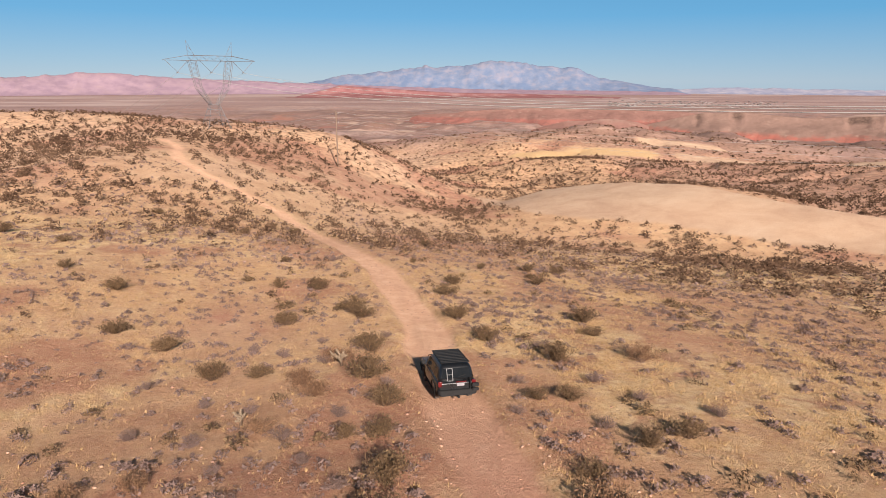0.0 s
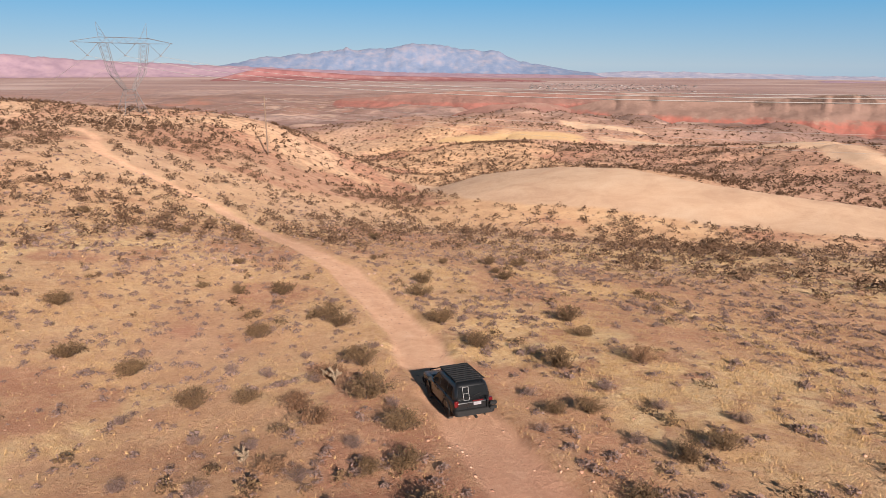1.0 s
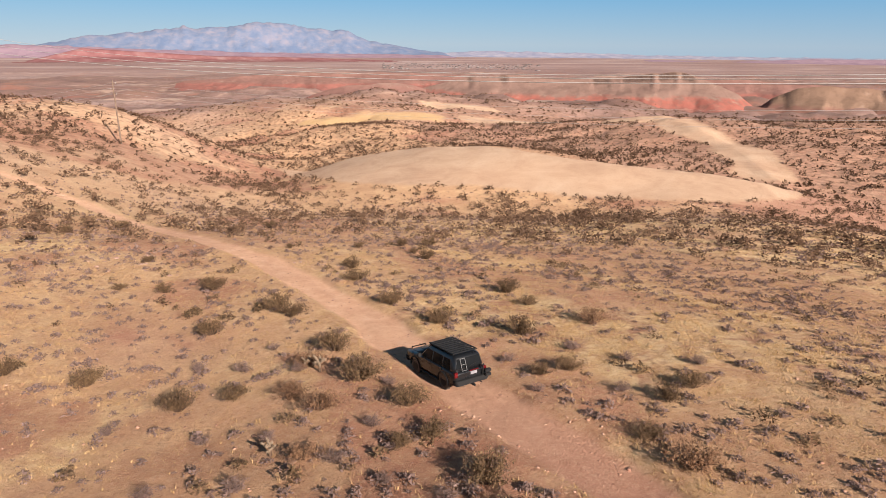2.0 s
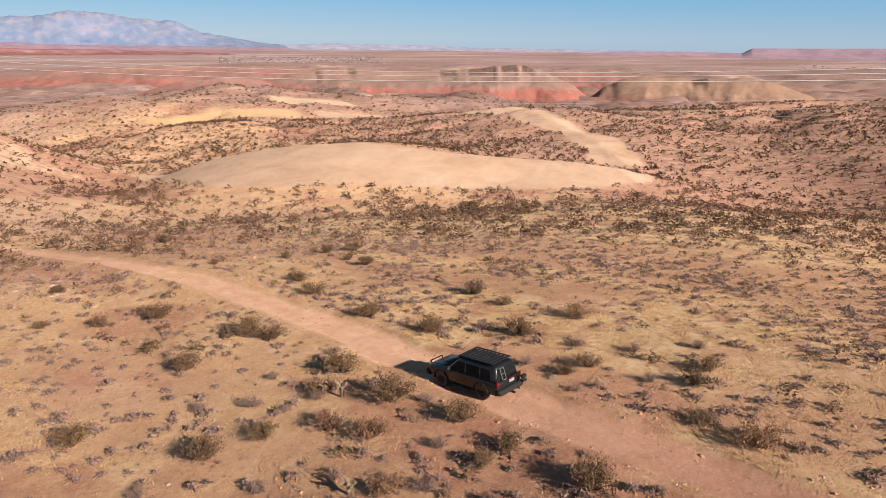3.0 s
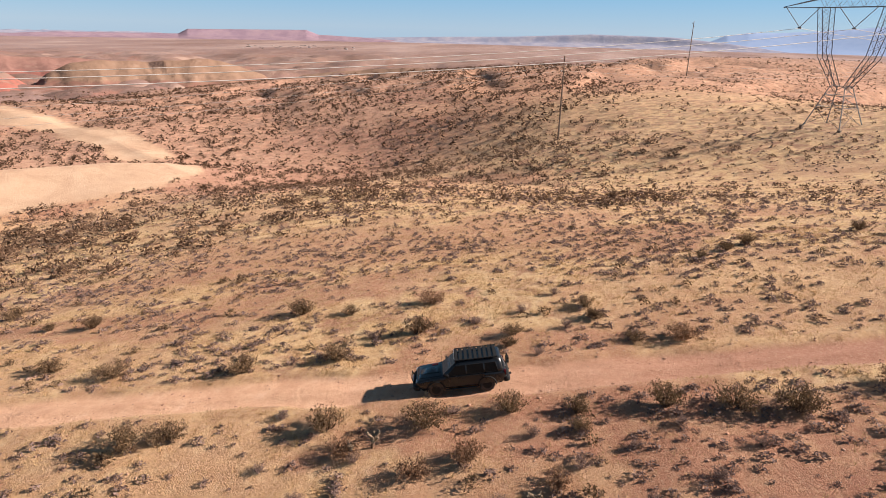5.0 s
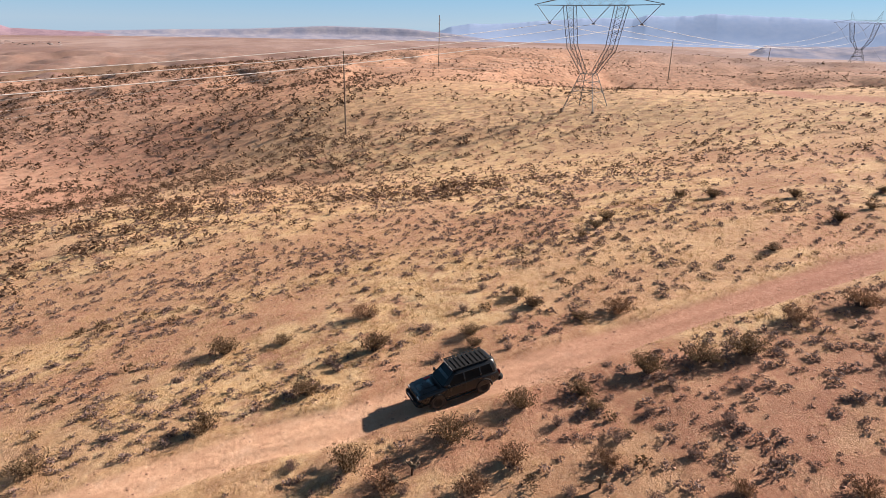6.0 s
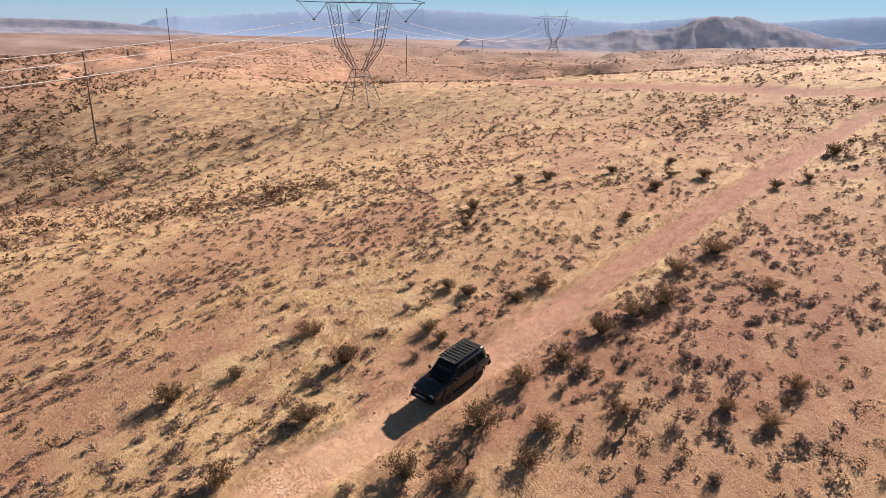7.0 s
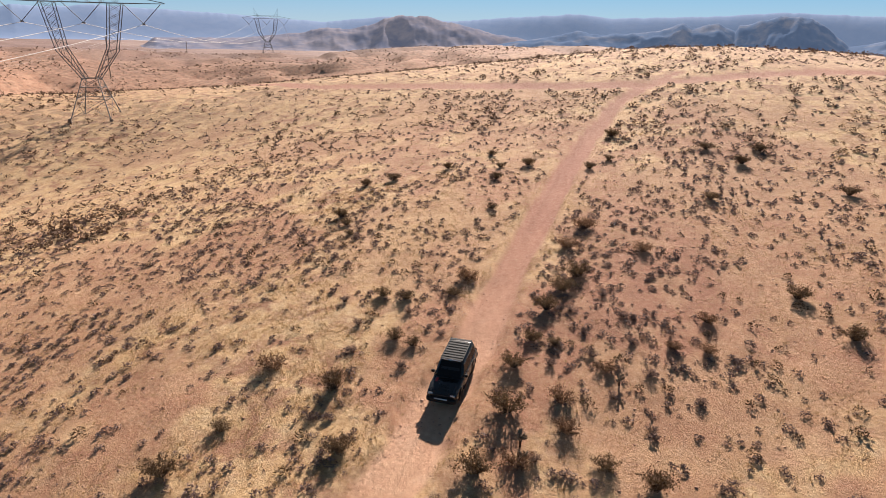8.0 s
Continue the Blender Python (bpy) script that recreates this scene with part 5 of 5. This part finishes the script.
    for s in (-1, 1):
        bar(b, (s * 0.66, -2.02, 1.87), (s * 0.66, 0.22, 1.87), 0.03, sides=6)
        for y in (-1.8, -0.9, 0.0):
            bar(b, (s * 0.66, y, 1.87), (s * 0.62, y, 1.74), 0.02, sides=6)
    rack = part("roof_rack", b, TRIM, car)
    for k in range(9):
        y = -1.98 + 0.255 * k
        part("slat", box(bmesh.new(), (-0.66, y, 1.855), (0.66, y + 0.17, 1.885), 0.008), TRIM, rack)
    lamp = part("light_bar", box(bmesh.new(), (-0.62, 0.16, 1.72), (0.62, 0.24, 1.885), 0.015), TRIM, rack, "long LED light bar")
    part("lens", slab(bmesh.new(), [(0.60, 0.244, 1.81), (-0.60, 0.244, 1.81), (-0.60, 0.242, 1.878), (0.60, 0.242, 1.878)], 0.008), CLEAR_LENS, lamp, "clear white lens")
    part("antenna", bar(bmesh.new(), (0.80, 0.98, 1.08), (0.84, 0.90, 1.9), 0.008, 0.004, 5), TRIM, car)
    return car


def stand_car(x, y, turn):
    """Set the car down on the slope."""
    ahead = Vector((-math.sin(radians(turn)), math.cos(radians(turn))))
    zf, zr = (ground_height(x + s * 1.36 * ahead.x, y + s * 1.36 * ahead.y) for s in (1, -1))
    zl, zq = (ground_height(x + s * 0.8 * ahead.y, y - s * 0.8 * ahead.x) for s in (-1, 1))
    nod = math.degrees(math.atan2(zf - zr, 2.72))
    return pose(x, y, (zf + zr) / 2 - 0.02, nod, math.degrees(math.atan2(zl - zq, 1.6)) * 0.6, turn)


build_suv(stand_car(*CAR, 12.5) @ Matrix.Diagonal((0.87, 0.87, 0.87, 1)))


# ---- cholla, rocks, the far town ----
SPINE = leaf_material("pale_spines", (0.15, 0.105, 0.07), (0.21, 0.155, 0.105), (0.29, 0.225, 0.16))


def cholla(x, y, size, seed):
    """A low branching cactus with a coat of pale spines."""
    r = np.random.default_rng(seed)
    ob = thing("cholla_cactus", "pale spiny cholla cactus beside the track", "cactus", pose(x, y, ground_height(x, y) - 0.03, 0, 0, seed * 40) @ Matrix.Scale(size, 4), "cholla cacti")
    part("stem", bar(bmesh.new(), (0, 0, -0.05), (0.03, 0, 0.5), 0.06, 0.05, 8), TWIG, ob)
    for k in range(9):
        q, up = r.uniform(0, 6.28), r.uniform(0.25, 0.55)
        a = Vector((0.02, 0, up))
        b = a + Vector((math.cos(q) * 0.28, math.sin(q) * 0.28, r.uniform(0.1, 0.4)))
        arm = part("arm", bar(bmesh.new(), a, b, 0.05, 0.035, 7), SPINE, ob)
        v = []
        for s in range(150):
            c = np.array(a.lerp(b, r.uniform(0, 1)))
            d = r.normal(0, 1, 3)
            d /= np.linalg.norm(d)
            side = r.normal(0, 0.012, 3)
            v += [c + side, c - side, c + d * 0.085]
        p = new("spine_coat", mesh_of("spine_coat", np.array(v), np.arange(len(v)).reshape(-1, 3), SPINE))
        p.parent = arm


for cx, cy, cs in ((-7.9, 42.9, 1.0), (-10.6, 36.2, 0.9), (-8.4, 43.7, 0.7)):
    cholla(cx, cy, cs, int(abs(cx) * 10) % 97)


def rock(x, y, size, seed):
    r = np.random.default_rng(seed)
    b = bmesh.new()
    bmesh.ops.create_icosphere(b, subdivisions=2, radius=1.0)
    sx, sy, sz = r.uniform(0.7, 1.3), r.uniform(0.7, 1.3), r.uniform(0.22, 0.42)
    for v in b.verts:
        n_ = noise.noise(v.co * 1.3 + Vector((seed, 0, 0))) * 0.35
        v.co = Vector((v.co.x * sx, v.co.y * sy, v.co.z * sz)) * (1 + n_) * size
        v.co.z = max(v.co.z, -0.3 * size)
    me = bpy.data.meshes.new("rock")
    b.to_mesh(me)
    b.free()
    me.materials.append(ROCK)
    ob = new("rock", me)
    ob.matrix_world = pose(x, y, ground_height(x, y) + 0.02, 0, 0, seed * 31 % 360)
    return tagged(ob, "weathered pinkish-grey rock half sunk in the soil", "rock", "rocks on the slope")


ROCK = plain_material("weathered_rock", (0.27, 0.15, 0.11), (0.42, 0.28, 0.21), 2.5, 0.95, 0.0, 0.8, 0.05)
pick = np.random.default_rng(11)
for k in range(46):
    q = pick.normal(0, 1, 2)
    rock(*placed(-17.5 + 3.2 * q[0], 59.5 + 2.2 * q[1]), 0.06 + 0.15 * pick.uniform(0, 1) ** 2, k + 1)
for k in range(22):
    q = pick.uniform(-1, 1, 2)
    rock(*placed(-3.5 + 2.0 * q[0], 57.5 + 2.5 * q[1]), 0.06 + 0.15 * pick.uniform(0, 1) ** 2, k + 60)

# the town on the plain: pale roofs and walls, and dark boxes for trees, too far off to count
TOWN = leaf_material("town_walls_trees", (0.055, 0.05, 0.045), (0.10, 0.085, 0.08), (0.44, 0.42, 0.41))
v, t = [], []
pick = np.random.default_rng(5)
for bear0, bear1, d0, d1, count in ((13.5, 27.0, 2050, 2700, 330), (60.0, 70.0, 2200, 2600, 60)):
    for k in range(count):
        q, d = radians(pick.uniform(bear0, bear1)), pick.uniform(d0, d1)
        px, py = d * math.sin(q), d * math.cos(q)
        pz = ground_height(px, py)
        w, l, h = pick.uniform(1.5, 6), pick.uniform(2, 6), pick.uniform(0.8, 1.9)
        n0 = len(v)
        v += [(px + sx * w, py + sy * l, pz + sz * h - 0.5) for sz in (0, 1) for sx, sy in ((-1, -1), (1, -1), (1, 1), (-1, 1))]
        t += [(n0 + i, n0 + j, n0 + m, n0 + n_) for i, j, m, n_ in ((4, 5, 6, 7), (0, 1, 5, 4), (1, 2, 6, 5), (2, 3, 7, 6), (3, 0, 4, 7))]
tagged(new("far_town", mesh_of("far_town", v, t, TOWN)), "pale buildings and dark trees of a town far across the plain", "buildings", kind="stuff")

timber_pole(*placed(292, -6), line_turn + 4, 24)
